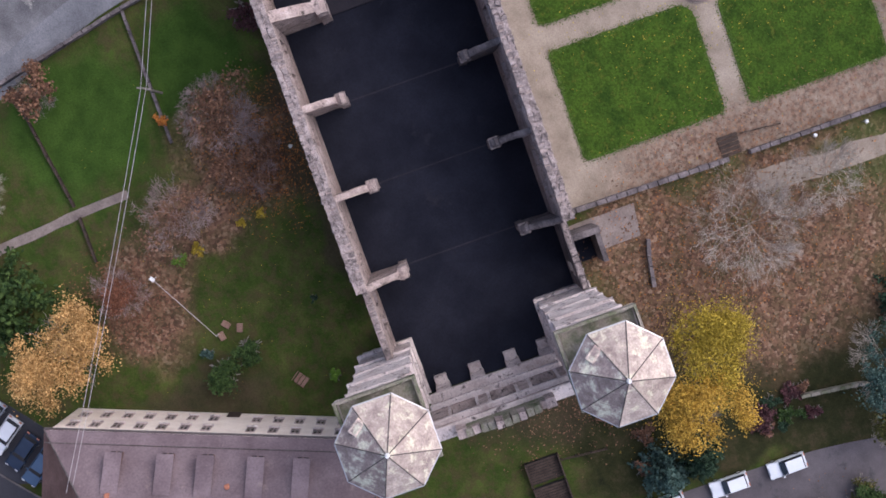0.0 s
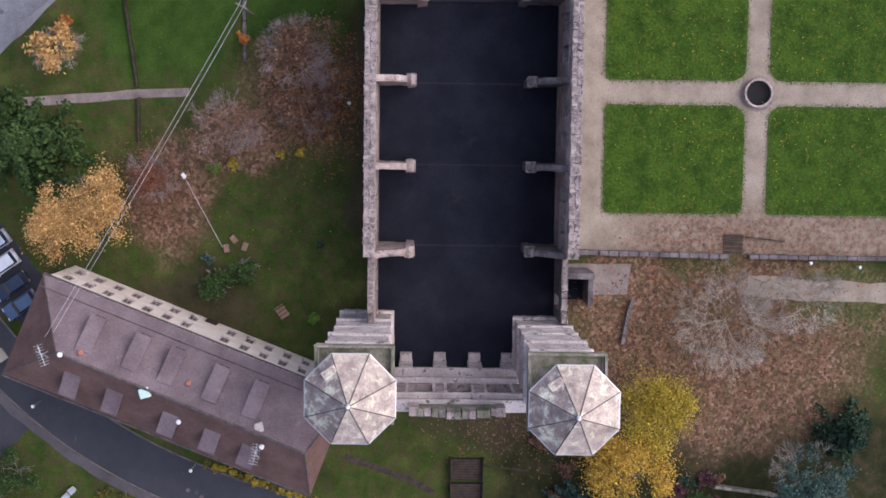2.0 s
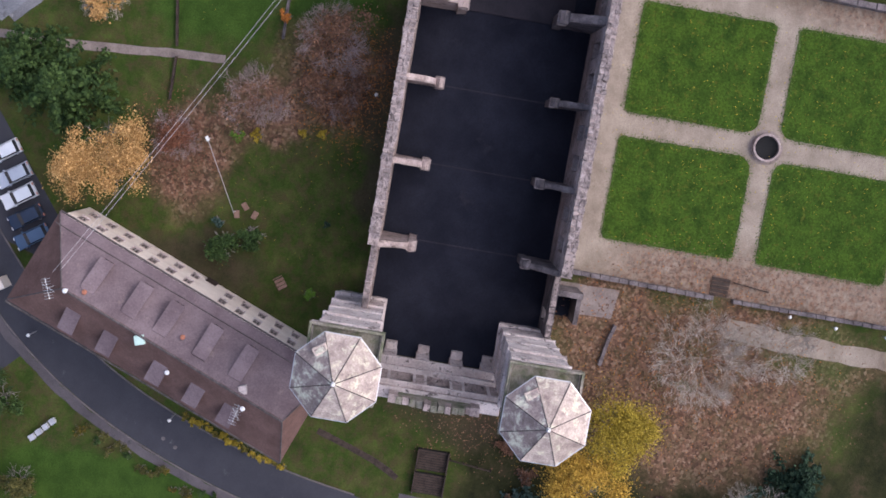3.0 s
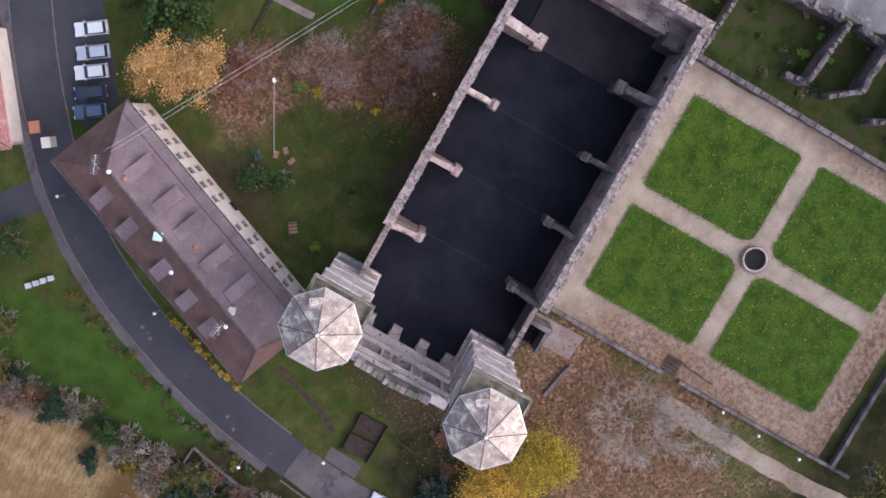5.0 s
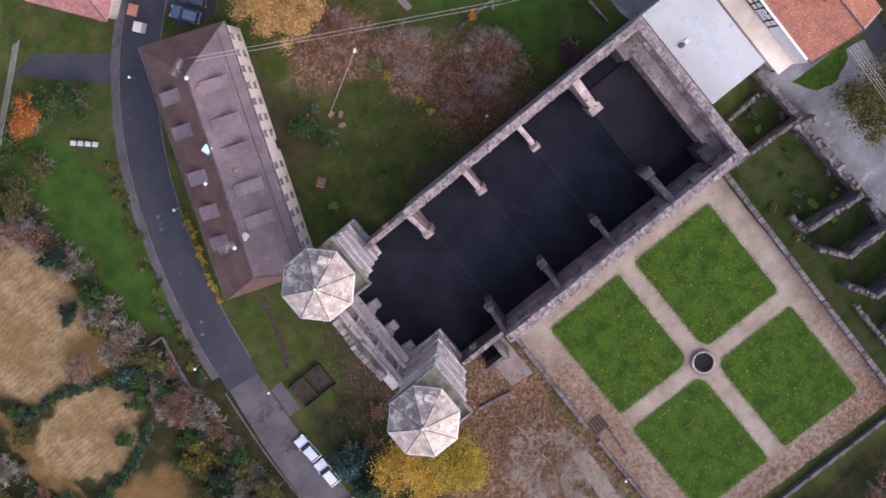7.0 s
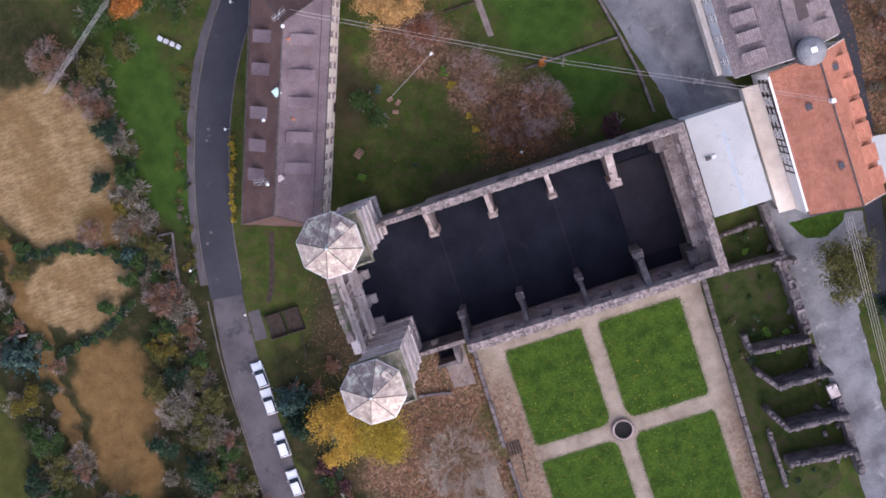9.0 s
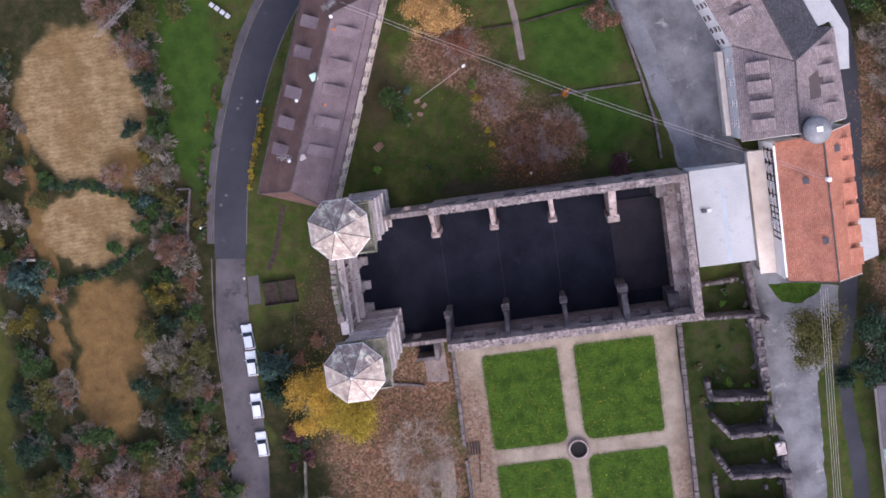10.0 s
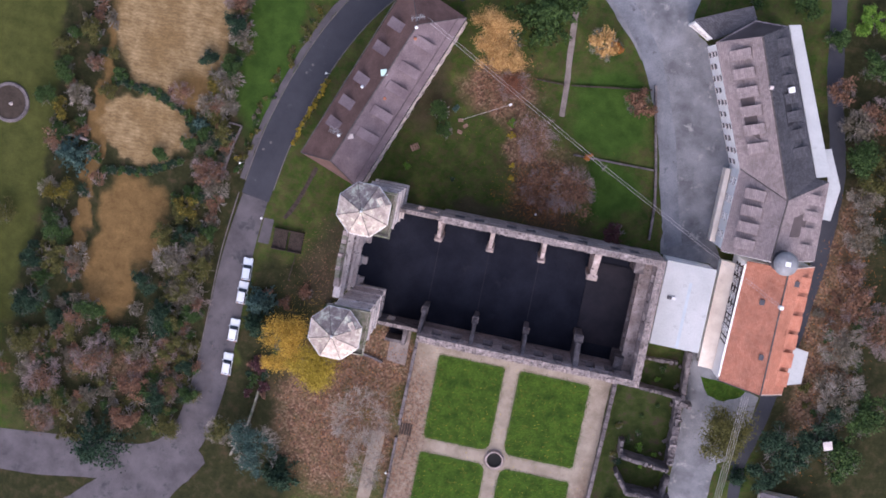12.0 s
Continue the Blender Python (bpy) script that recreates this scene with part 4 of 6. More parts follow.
# snow guard studs
for i in range(22):
    p = wp(2.2 + i * 1.4, 0.2)
    part("snow_guard", boxm(p[0], p[1], 12.25, 0.13, 0.13, 0.12, 18), M_KERB, wing)
bm = bmesh.new()
rod(bm, (*wp(1.8, 0.2), 12.32), (*wp(32, 0.2), 12.32), 0.05, 4)
part("snow_rail", bm, M_SEAM, wing)
ang_e = math.degrees(math.atan2(WU.y, WU.x))
for i in range(15):
    u = 1.4 + i * 2.15
    if i == 7:
        continue
    for z in (2.2, 6.8):
        window(wing, along(wp(32.3, -0.6), wp(1.7, -0.6), 32.2 - u, z, 0.0), 0.9, 2.0, M_STONE)
for i in range(10):
    window(wing, along(wp(1.7, 9.8), wp(32.3, 9.8), 2 + i * 3.15, 6.0, 0.0), 1.05, 1.8, M_TIMBER)
part("door", boxm(*wp(17, -0.7), 0, 1.3, 0.1, 2.2, ang_e), M_TIMBER, wing)
for u in (7.9, 12.4, 15.9, 20.3, 24.3):
    p = wp(u + 0.4, 0.7)
    dormer(wing, p[0], p[1], 12.8, ang_e - 180, 1.2, 3.1, 1.5, M_SLATE, M_SLATE_W, 1.75)
for u in (7.4, 11.6, 17.2, 21.4, 25.2):
    p = wp(u + 0.7, 8.8)
    dormer(wing, p[0], p[1], 12.4, ang_e, 1.35, 2.4, 1.4, M_SLATE, M_SLATE_W, 1.15)


def vent(parent, x, y, z, mat, h=0.9, r=0.13):
    v = new("flue")
    v.parent = parent
    part("pipe", prism(bmesh.new(), x, y, z - 0.8, r, r, h + 0.8, 10), mat, v)
    part("cap", prism(bmesh.new(), x, y, z + h, r * 2.1, r * 1.4, 0.14, 10), M_LAMPHEAD if mat is M_METAL else mat, v)


for u, v, z, mat in ((6.8, 4.5, 17.0, M_METAL), (8.3, 3.8, 16.2, M_RED), (18.4, 2.9, 15.2, M_RED), (18.8, 7.0, 14.4, M_METAL), (26.9, 5.9, 15.8, M_METAL)):
    p = wp(u, v)
    vent(wing, p[0], p[1], z - 0.3, mat)
p = wp(15.1, 5.1)
part("roof_hatch", bevelled(boxm(p[0], p[1], 16.3, 1.0, 1.05, 0.7, 18), 0.06), M_HATCH, wing, "pale green glazed roof hatch")
p = wp(26, 4.2)
part("skylight", boxm(p[0], p[1], 16.1, 0.9, 0.8, 0.6, 18), M_STONE_PALE, wing)


def aerial(parent, x, y, z, rz):
    a = new("aerial")
    a.parent = parent
    a.matrix_world = pose(x, y, z, 0, 0, rz)
    bm = bmesh.new()
    rod(bm, (0, 0, -1.5), (0, 0, 1.6), 0.04, 5)
    rod(bm, (-1.1, 0, 1.5), (1.1, 0, 1.5), 0.03, 4)
    for i in range(8):
        rod(bm, (-1.0 + i * 0.28, -0.45, 1.5), (-1.0 + i * 0.28, 0.45, 1.5), 0.022, 4)
    rod(bm, (-0.5, -0.5, 1.1), (0.5, 0.5, 1.1), 0.03, 4)
    part("antenna", bm, M_METAL, a)


p = wp(5.4, 5.0)
aerial(wing, p[0], p[1], 16.8, 20)
p = wp(26.6, 6.6)
aerial(wing, p[0], p[1], 15.6, -12)

# flat-roofed annex behind the east wall
annex = thing("flat_roof_annex", "low white annex with a pale flat sheet roof", "building")
house_walls(annex, [(39.4, -5.9), (47.2, -5.7), (47.3, 8.0), (39.4, 8.1)], 8.9, M_WHITE)
part("roof", bevelled(boxm(43.3, 1.15, 8.9, 8.3, 14.3, 0.35), 0.06), M_MEMBRANE, annex)
part("roof_upstand", boxm(43.7, -0.3, 9.25, 0.5, 11.2, 0.03), surface("blue_grey_roof_strip", (0.34, 0.39, 0.43), (0.42, 0.47, 0.51), 0.4, 5, 0.6, 0.1, 0.02, grain=0.08), annex, "blue-grey roof strip")
part("roof_vent", bevelled(boxm(40.7, 2.2, 9.25, 0.7, 0.5, 0.45), 0.04), M_SLATE_DARK, annex, "small dark roof vent")
part("roof_vent", boxm(41.5, 2.2, 9.25, 0.6, 0.5, 0.25), M_METAL, annex)

# half-timbered house with an orange roof
inn = thing("half_timbered_house", "half-timbered house with an orange clay-tile roof and dormers", "house")
house_walls(inn, [(51.0, -9.1), (61.5, -9.4), (61.9, 12.0), (51.2, 10.8)], 11.5, M_WHITE)
gable_roof(inn, [(61.9, -9.7), (62.3, 12.3), (51.5, 11.0), (51.3, -9.4)], 11.5, 17.4, (57.2, -9.4), (57.1, 11.6), (M_TILE, M_TILE, M_RENDER))
bm = bmesh.new()
for i in range(15):
    y = -3.2 + i * 0.92
    box(bm, 51.02 + 0.01 * (y + 9.1), y, 5.6, 0.2, 0.2, 5.7)
part("timber_post", bm, M_TIMBER, inn, "dark timber framing")
for z in (5.5, 8.2, 10.9):
    part("timber_beam", boxm(51.1, 3.3, z, 0.3, 13.6, 0.22, 0.8), M_TIMBER, inn)
for y in (-1.0, 2.2, 4.6, 7.0, 9.0):
    window(inn, along((51.2, 10.8), (51.0, -9.1), 10.8 - y, 8.9, 0.08), 1.0, 1.3, M_WHITE)
    window(inn, along((51.2, 10.8), (51.0, -9.1), 10.8 - y, 6.0, 0.08), 1.0, 1.5, M_WHITE)
for y in (-7.8, -4.6, -1.5, 1.6, 4.8, 8.0):
    dormer(inn, 61.5, y + 1.2, 12.2, 90, 2.1, 3.2, 1.5, M_TILE, M_RED, 0.5)
for x, y, z in ((54.6, 5.2, 14.9), (56.2, -3.4, 16.4), (59.3, 9.2, 15.0)):
    part("skylight", boxm(x, y, z - 0.2, 0.8, 0.9, 0.5), M_SLATE_DARK, inn, "small grey roof window")
part("chimney", bevelled(boxm(57.1, 5.3, 16.6, 0.6, 0.6, 2.0), 0.05), M_WHITE, inn)
part("lean_to_roof", slabm([(48.6, -8.9, 4.6), (48.6, 9.6, 4.6), (50.97, 9.6, 5.3), (50.97, -8.9, 5.3)], 0.2), M_RENDER, inn, "pale flat lean-to roof")
house_walls(inn, [(48.9, -8.7), (50.95, -8.7), (50.95, 9.4), (48.9, 9.4)], 4.5, M_WHITE)
part("lean_to_roof", slabm([(63.9, -9.4, 3.4), (66.6, -8.6, 3.2), (66.6, -3.0, 3.2), (63.9, -2.6, 3.4)], 0.15), M_MEMBRANE, inn)
part("terrace_wall", wall_run(bmesh.new(), (64.0, -9.1), (66.4, -8.4), 0, 3.1, 0.3), M_WHITE, inn)
# stair turret
turret = thing("stair_turret", "round grey stair turret with a shallow glazed dome", "turret", 56.0, 12.4, 0)
part("wall", prism(bmesh.new(), 0, 0, 0, 1.8, 1.8, 19.2, 20), M_SLATE_DARK, turret)
bm = bmesh.new()
n = 20
prev = None
for r, z in ((1.95, 19.2), (1.9, 19.5), (1.6, 19.9), (1.1, 20.2), (0.6, 20.35)):
    ring = [bm.verts.new((r * math.cos(6.2832 * i / n), r * math.sin(6.2832 * i / n), z)) for i in range(n)]
    if prev:
        for i in range(n):
            bm.faces.new((prev[i], prev[(i + 1) % n], ring[(i + 1) % n], ring[i]))
    prev = ring
bm.faces.new(prev)
part("dome", bm, surface("grey_dome_sheet", (0.16, 0.16, 0.17), (0.27, 0.27, 0.28), 0.8, 6, 0.5, 0.1, 0.02), turret)
part("hatch", boxm(0.1, 0.1, 20.3, 0.8, 0.7, 0.2), M_LAMPHEAD, turret, "white square roof hatch")

# grey-roofed long house, two arms that bend
hall = thing("guest_house", "long white house with bent grey tiled roof and dormers", "house")
S = [(47.0, 12.0), (61.5, 13.4), (61.0, 25.8), (47.1, 25.2)]
house_walls(hall, S, 11.7, M_WHITE)
part("roof_slope", slabm([(46.8, 11.7, 11.7), (54.0, 12.1, 17.4), (54.4, 22.0, 17.4), (46.95, 25.4, 11.7)], 0.2), M_TILE_GREY, hall)
part("roof_slope", slabm([(54.0, 12.1, 17.4), (62.0, 13.1, 11.7), (61.4, 26.1, 11.7), (54.4, 22.0, 17.4)], 0.2), M_TILE_GREY, hall)
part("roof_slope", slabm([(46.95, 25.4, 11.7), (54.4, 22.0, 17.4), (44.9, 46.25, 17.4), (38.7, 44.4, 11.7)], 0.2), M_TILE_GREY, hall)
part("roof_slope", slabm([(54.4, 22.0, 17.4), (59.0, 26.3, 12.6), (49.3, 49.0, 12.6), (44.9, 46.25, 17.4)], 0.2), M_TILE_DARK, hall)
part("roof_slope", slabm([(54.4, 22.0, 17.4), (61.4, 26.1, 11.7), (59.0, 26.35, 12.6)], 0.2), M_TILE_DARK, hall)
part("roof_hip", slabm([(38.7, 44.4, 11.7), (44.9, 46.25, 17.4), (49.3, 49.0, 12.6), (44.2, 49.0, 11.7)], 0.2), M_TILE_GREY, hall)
part("gable_wall", slabm([(47.0, 11.9, 11.5), (61.8, 13.2, 11.5), (54.0, 12.25, 17.2)], 0.25), M_WHITE, hall)
N = [(39.0, 44.2), (47.2, 25.2), (58.8, 26.4), (49.0, 48.6)]
house_walls(hall, N, 11.7, M_WHITE)
bm = bmesh.new()
rod(bm, (54.4, 22.0, 17.45), (44.9, 46.25, 17.45), 0.14, 6)
part("ridge_tiles", bm, M_SEAM, hall)
bm = bmesh.new()
rod(bm, (54.0, 12.1, 17.45), (54.4, 22.0, 17.45), 0.14, 6)
part("ridge_tiles", bm, M_SEAM, hall)
bm = bmesh.new()
rod(bm, (46.95, 25.4, 11.75), (54.4, 22.0, 17.45), 0.1, 5)
part("valley", bm, M_SEAM, hall)
for i in range(10):
    for z in (1.6, 5.6, 9.2):
        if z != 9.2 or i % 2 == 0:
            window(hall, along((39.0, 44.2), (47.2, 25.2), 1.5 + i * 2.0, z, 0.0), 0.8, 1.2 if z != 9.2 else 0.7, M_SLATE_DARK)
for i in range(4):
    for z in (5.0, 8.6):
        window(hall, along((47.1, 25.2), (47.0, 12.0), 2.0 + i * 3.0, z, 0.0), 1.1, 1.6, M_WHITE)
part("stair_bay", bevelled(boxm(46.5, 18.6, 0, 0.9, 12.6, 3.4), 0.08), M_RENDER, hall, "low projecting bay along the front")
dirn = Vector((54.4 - 44.9, 22.0 - 46.25)).normalized()
angN = math.degrees(math.atan2(dirn.y, dirn.x))
for i in range(6):
    t = 0.13 + i * 0.145
    px, py = 38.7 + (46.95 - 38.7) * t + 0.92 * 1.6, 44.4 + (25.4 - 44.4) * t + 0.38 * 1.6
    dormer(hall, px, py, 13.5, angN, 1.3, 2.8, 1.1, M_TILE_GREY, M_SLATE_DARK, 1.55)
for i in range(7):
    t = 0.10 + i * 0.118
    px, py = 49.3 + (59.0 - 49.3) * t - 0.92 * 1.0, 49.0 + (26.3 - 49.0) * t - 0.4 * 1.0
    dormer(hall, px, py, 13.2, angN + 180, 1.3, 2.4, 1.0, M_TILE_DARK, M_SLATE_DARK, 1.0)
for i in range(4):
    dormer(hall, 48.4, 13.8 + i * 2.7, 13.1, -90, 1.3, 2.8, 1.1, M_TILE_GREY, M_SLATE_DARK, 1.3)
for i in range(4):
    dormer(hall, 60.6, 14.8 + i * 2.7, 12.6, 90, 1.3, 3.0, 1.0, M_TILE_GREY, M_SLATE_DARK, 0.75)
for i in range(3):
    part("skylight", boxm(50.6 - i * 0.3, 27.2 + i * 0.9, 14.6, 0.7, 0.5, 0.45, 22), M_METAL, hall, "small glazed roof window")
part("chimney", bevelled(boxm(47.9, 38.8, 16.4, 0.6, 0.6, 1.8), 0.05), M_STONE_PALE, hall)
part("roof_box", bevelled(boxm(51.6, 39.2, 14.0, 1.0, 0.9, 1.2, 22), 0.05), M_LAMPHEAD, hall, "white roof box")
part("flat_roof", slabm([(49.4, 49.2, 12.3), (51.2, 49.6, 12.3), (61.2, 27.0, 12.3), (59.1, 26.4, 12.3)], 0.3), M_MEMBRANE, hall, "pale flat roof strip")
part("flat_roof", slabm([(59.6, 31.0, 9.6), (61.0, 31.4, 9.6), (63.9, 25.4, 9.6), (63.5, 19.9, 9.6), (62.0, 19.9, 9.6), (61.6, 26.4, 9.6)], 0.3), M_MEMBRANE, hall, "pale flat roof strip")
house_walls(hall, [(61.6, 20.1), (63.2, 20.1), (63.4, 25.4), (61.6, 25.6)], 9.3, M_WHITE)
house_walls(hall, [(49.6, 48.4), (59.2, 26.8), (60.9, 27.1), (51.0, 49.3)], 12.0, M_WHITE)
slate = thing("slate_annex", "small annex under a dark mottled slate roof", "building")
house_walls(slate, [(35.1, 47.2), (38.8, 45.2), (44.4, 48.8), (43.2, 50.8)], 9.6, M_WHITE)
part("roof", slabm([(34.7, 47.4, 9.7), (38.7, 44.8, 9.7), (44.6, 48.9, 11.3), (43.4, 51.2, 11.3)], 0.2), M_TILE_DARK, slate)
for i in range(3):
    window(slate, along((35.1, 47.2), (38.8, 45.2), 0.8 + i * 1.1, 4.0, 0.0), 0.7, 1.4, M_WHITE)

# pink-roofed house by the car park
pink = thing("pink_roof_house", "house under a faded pink lichened hipped roof", "house")
u = Vector((0.81, 0.59))
w = Vector((-0.59, 0.81))
o = Vector((-13.6, 50.8))
q = [o, o + u * 15, o + u * 15 + w * 11, o + w * 11]
house_walls(pink, [tuple(p) for p in (o + u * 0.5 + w * 0.5, o + u * 14.5 + w * 0.5, o + u * 14.5 + w * 10.5, o + u * 0.5 + w * 10.5)], 6.0, M_RENDER)
gable_roof(pink, [tuple(p) for p in q], 6.0, 10.0, tuple(o + u * 5 + w * 5.5), tuple(o + u * 10 + w * 5.5), (M_TILE_PINK, M_TILE_PINK, M_TILE_PINK))
part("porch_roof", bevelled(boxm(-10.6, 50.6, 2.6, 1.5, 1.3, 0.3, 36), 0.04), M_RED, pink, "small orange porch roof")
part("porch_wall", boxm(-11.6, 48.6, 0, 1.3, 1.1, 2.6, 36), M_RENDER, pink)
shed = thing("long_shed", "long shed with a grey sheet roof and green end", "shed")
house_walls(shed, [(64.6, -60), (71.6, -60), (71.6, -29.0), (64.6, -29.0)], 3.4, M_RENDER)
part("roof", slabm([(64.2, -38.5, 3.6), (72.2, -38.5, 4.2), (72.2, -28.6, 4.2), (64.2, -28.6, 3.6)], 0.2), surface("grey_roof_felt", (0.095, 0.082, 0.095), (0.15, 0.132, 0.148), 0.3, 5, 0.8, 0.2, 0.02), shed)
part("roof", slabm([(64.2, -60, 3.6), (72.2, -60, 4.2), (72.2, -38.6, 4.2), (64.2, -38.6, 3.6)], 0.2), surface("green_sheet_roof", (0.16, 0.25, 0.23), (0.27, 0.36, 0.33), 0.4, 5, 0.7, 0.2, 0.02), shed, "faded green sheet roof")

dark_stones = [stone_mesh("coping_stone", sx, sy, sz, M_STONE_DARK, 40 + i) for i, (sx, sy, sz) in enumerate(((0.62, 0.52, 0.38), (0.5, 0.5, 0.46), (0.9, 0.5, 0.3), (0.45, 0.7, 0.40)))]
# ---- ruined cells east of the garden ----
cells = thing("ruined_cells", "row of roofless ruined rooms with rugged stone walls", "ruin")


def rugged(p0, p1, h0, h1, w):
    """A broken wall whose top rises and falls."""
    bm = bmesh.new()
    a, b = Vector((*p0, 0)), Vector((*p1, 0))
    L = (b - a).length
    n = max(3, round(L / 0.55))
    d = (b - a).normalized()
    s = Vector((-d.y, d.x, 0)) * w / 2
    rows = []
    for i in range(n + 1):
        t = i / n
        h = h0 + (h1 - h0) * t + 1.3 * noise.noise(Vector((t * L * 0.5, h0, w * 7 + p0[1]))) + random.uniform(-0.3, 0.3)
        c = a + d * L * t
        k = random.uniform(0.85, 1.1)
        rows.append([bm.verts.new(q) for q in (c + s * k * 1.1, c + s * k + Vector((0, 0, h * 0.5)), c + s * k * 0.9 + Vector((0, 0, h)), c + Vector((0, 0, h + random.uniform(0, 0.2))), c - s * k * 0.9 + Vector((0, 0, h)), c - s * k + Vector((0, 0, h * 0.5)), c - s * k * 1.1)])
    for r, q in zip(rows, rows[1:]):
        for i in range(6):
            bm.faces.new((r[i], q[i], q[i + 1], r[i + 1]))
    bm.faces.new(rows[0][::-1])
    bm.faces.new(rows[-1])
    bmesh.ops.recalc_face_normals(bm, faces=list(bm.faces))
    part("wall", roughen(bm, 0.12), M_STONE_DARK, cells)
    L2 = L / max(1, round(L / 0.8))
    for i in range(max(1, round(L / 0.8))):
        t = (i + 0.5) * L2 / L
        ob = new("coping_stone", rs.choice(dark_stones))
        c = a + d * L * t
        ob.parent = cells
        ob.matrix_world = pose(c.x, c.y, h0 + (h1 - h0) * t - 0.05, rs.uniform(-12, 12), rs.uniform(-12, 12), math.degrees(math.atan2(d.y, d.x)) + rs.uniform(-20, 20)) @ Matrix.Scale(rs.uniform(0.8, 1.2), 4)


rugged((35.8, -14.6), (48.0, -15.4), 3.6, 3.8, 0.6)
rugged((47.6, -15.2), (47.0, -7.1), 3.2, 3.6, 0.9)
rugged((38.9, -10.2), (45.8, -9.8), 1.2, 1.2, 0.5)
rugged((46.0, -15.6), (49.3, -16.6), 4.2, 4.4, 0.8)
rugged((47.3, -16.4), (47.9, -27.3), 3.0, 3.8, 1.3)
rugged((39.4, -27.3), (47.8, -28.1), 4.6, 4.8, 0.7)
rugged((39.1, -24.9), (39.3, -27.5), 3.0, 3.8, 0.8)
rugged((39.1, -30.4), (41.3, -33.3), 4.4, 4.8, 0.7)
rugged((41.3, -33.3), (49.2, -33.6), 4.8, 4.8, 0.8)
rugged((47.8, -33.3), (48.2, -29.8), 3.0, 2.4, 0.9)
rugged((38.9, -36.3), (40.8, -39.7), 4.4, 4.8, 0.8)
rugged((40.8, -39.8), (49.9, -40.3), 4.9, 4.9, 0.8)
rugged((49.2, -40.0), (49.6, -36.3), 3.6, 3.0, 1.1)
rugged((39.5, -45.1), (49.6, -46.1), 4.5, 4.5, 0.8)
rugged((38.6, -40.1), (38.6, -49.2), 1.4, 1.4, 0.6)
rugged((49.4, -40.6), (49.6, -50.2), 3.2, 3.0, 1.0)
part("rubble_block", bevelled(boxm(48.9, -36.6, 2.6, 1.5, 2.0, 1.0, 6), 0.12), M_STONE_PALE, cells, "pale dressed block")
for i in range(36):
    ob = new("fallen_stone", rs.choice(dark_stones))
    ob.parent = cells
    k = rs.uniform(0.6, 1.5)
    ob.matrix_world = pose(rs.uniform(46.2, 48.8), rs.uniform(-48, -8), rs.uniform(0.0, 0.25), rs.uniform(-25, 25), rs.uniform(-25, 25), rs.uniform(0, 360)) @ Matrix.Scale(k, 4)
sheet("ground", [(36.6, -14.1), (47.0, -7.2), (47.0, -51.1), (35.9, -54.9)], 0.012, surface("rough_grass", (0.018, 0.028, 0.007), (0.050, 0.068, 0.016), 0.5, 5, 0.95, 0.6, 0.1, spot=(0.05, 0.038, 0.026), spot_at=0.56, spot_scale=0.5), "rough weedy grass inside the ruined rooms", "grass")

# ---- stairs, fence, lamps, wires ----
stairs = thing("timber_stairs", "two flights of dark timber steps with rails", "stairs")
for cx in (-26.6, -23.8):
    for i in range(8):
        part("step", boxm(cx - 1.05 + i * 0.3, -2.7, 0.16 + i * 0.04, 0.22, 3.4, 0.06), M_TIMBER, stairs)
    for y in (-4.5, -0.95):
        part("side_rail", boxm(cx, y, 0, 2.6, 0.14, 0.95), M_TIMBER, stairs)
    part("backing", boxm(cx, -2.7, 0.02, 2.5, 3.5, 0.1), M_BLACK, stairs)


def fence(p0, p1, h, label):
    f = thing("fence", label, "fence")
    L = math.dist(p0, p1)
    n = max(1, round(L / 1.5))
    for i in range(n + 1):
        t = i / n
        part("post", boxm(p0[0] + (p1[0] - p0[0]) * t, p0[1] + (p1[1] - p0[1]) * t, 0, 0.12, 0.12, h), M_TIMBER, f)
    for z in (h * 0.45, h * 0.9):
        bm = bmesh.new()
        rod(bm, (*p0, z), (*p1, z), 0.05, 5)
        part("rail", bm, M_TIMBER, f)


fence((-23.3, -4.7), (-23.8, -9.5), 1.0, "dark timber rail fence by the front lawn")
fence((2.4, -33.1), (2.0, -37.0), 0.9, "dark metal handrail beside the garden steps")
fence((30.1, 8.0), (34.5, 8.5), 1.1, "dark timber fence at the foot of the wall")
gs = thing("garden_steps", "short flight of dark steps through the garden wall", "stairs")
for i in range(5):
    part("step", boxm(0.7 + i * 0.45, -31.6, 0.02 + i * 0.03, 0.36, 2.1, 0.10), M_TIMBER, gs)


def street_lamp(x, y, h, label="slim grey lamp post with a white round head"):
    l = thing("street_lamp", label, "street lamp", x, y, 0, 0, "lane lamps")
    bm = bmesh.new()
    rod(bm, (0, 0, 0), (0, 0, h), 0.06, 6, 0.04)
    part("post", bm, M_METAL, l)
    part("head", bevelled(prism(bmesh.new(), 0, 0, h, 0.22, 0.14, 0.22, 10), 0.02), M_LAMPHEAD, l)
    return l


for x, y, h in ((-23.4, 27.3, 3.4), (-35.3, 9.3, 3.4), (-0.3, -39.9, 1.2), (-0.7, -45.3, 1.2), (16.4, 10.6, 1.0), (-30.4, 0.3, 0.9), (-16.6, 44.3, 3.0), (-0.8, -51.2, 1.2), (34.7, -53.4, 1.2)):
    street_lamp(x, y, h)
post = thing("clothes_line", "white clothes line strung from a white-capped post", "clothes line")
for p in ((8.4, 28.2), (0.8, 24.1)):
    bm = bmesh.new()
    rod(bm, (*p, 0), (*p, 1.9), 0.05, 6)
    part("post", bm, M_WIRE, post)
part("cap", boxm(8.4, 28.2, 1.85, 0.55, 0.35, 0.12, 35), M_LAMPHEAD, post)
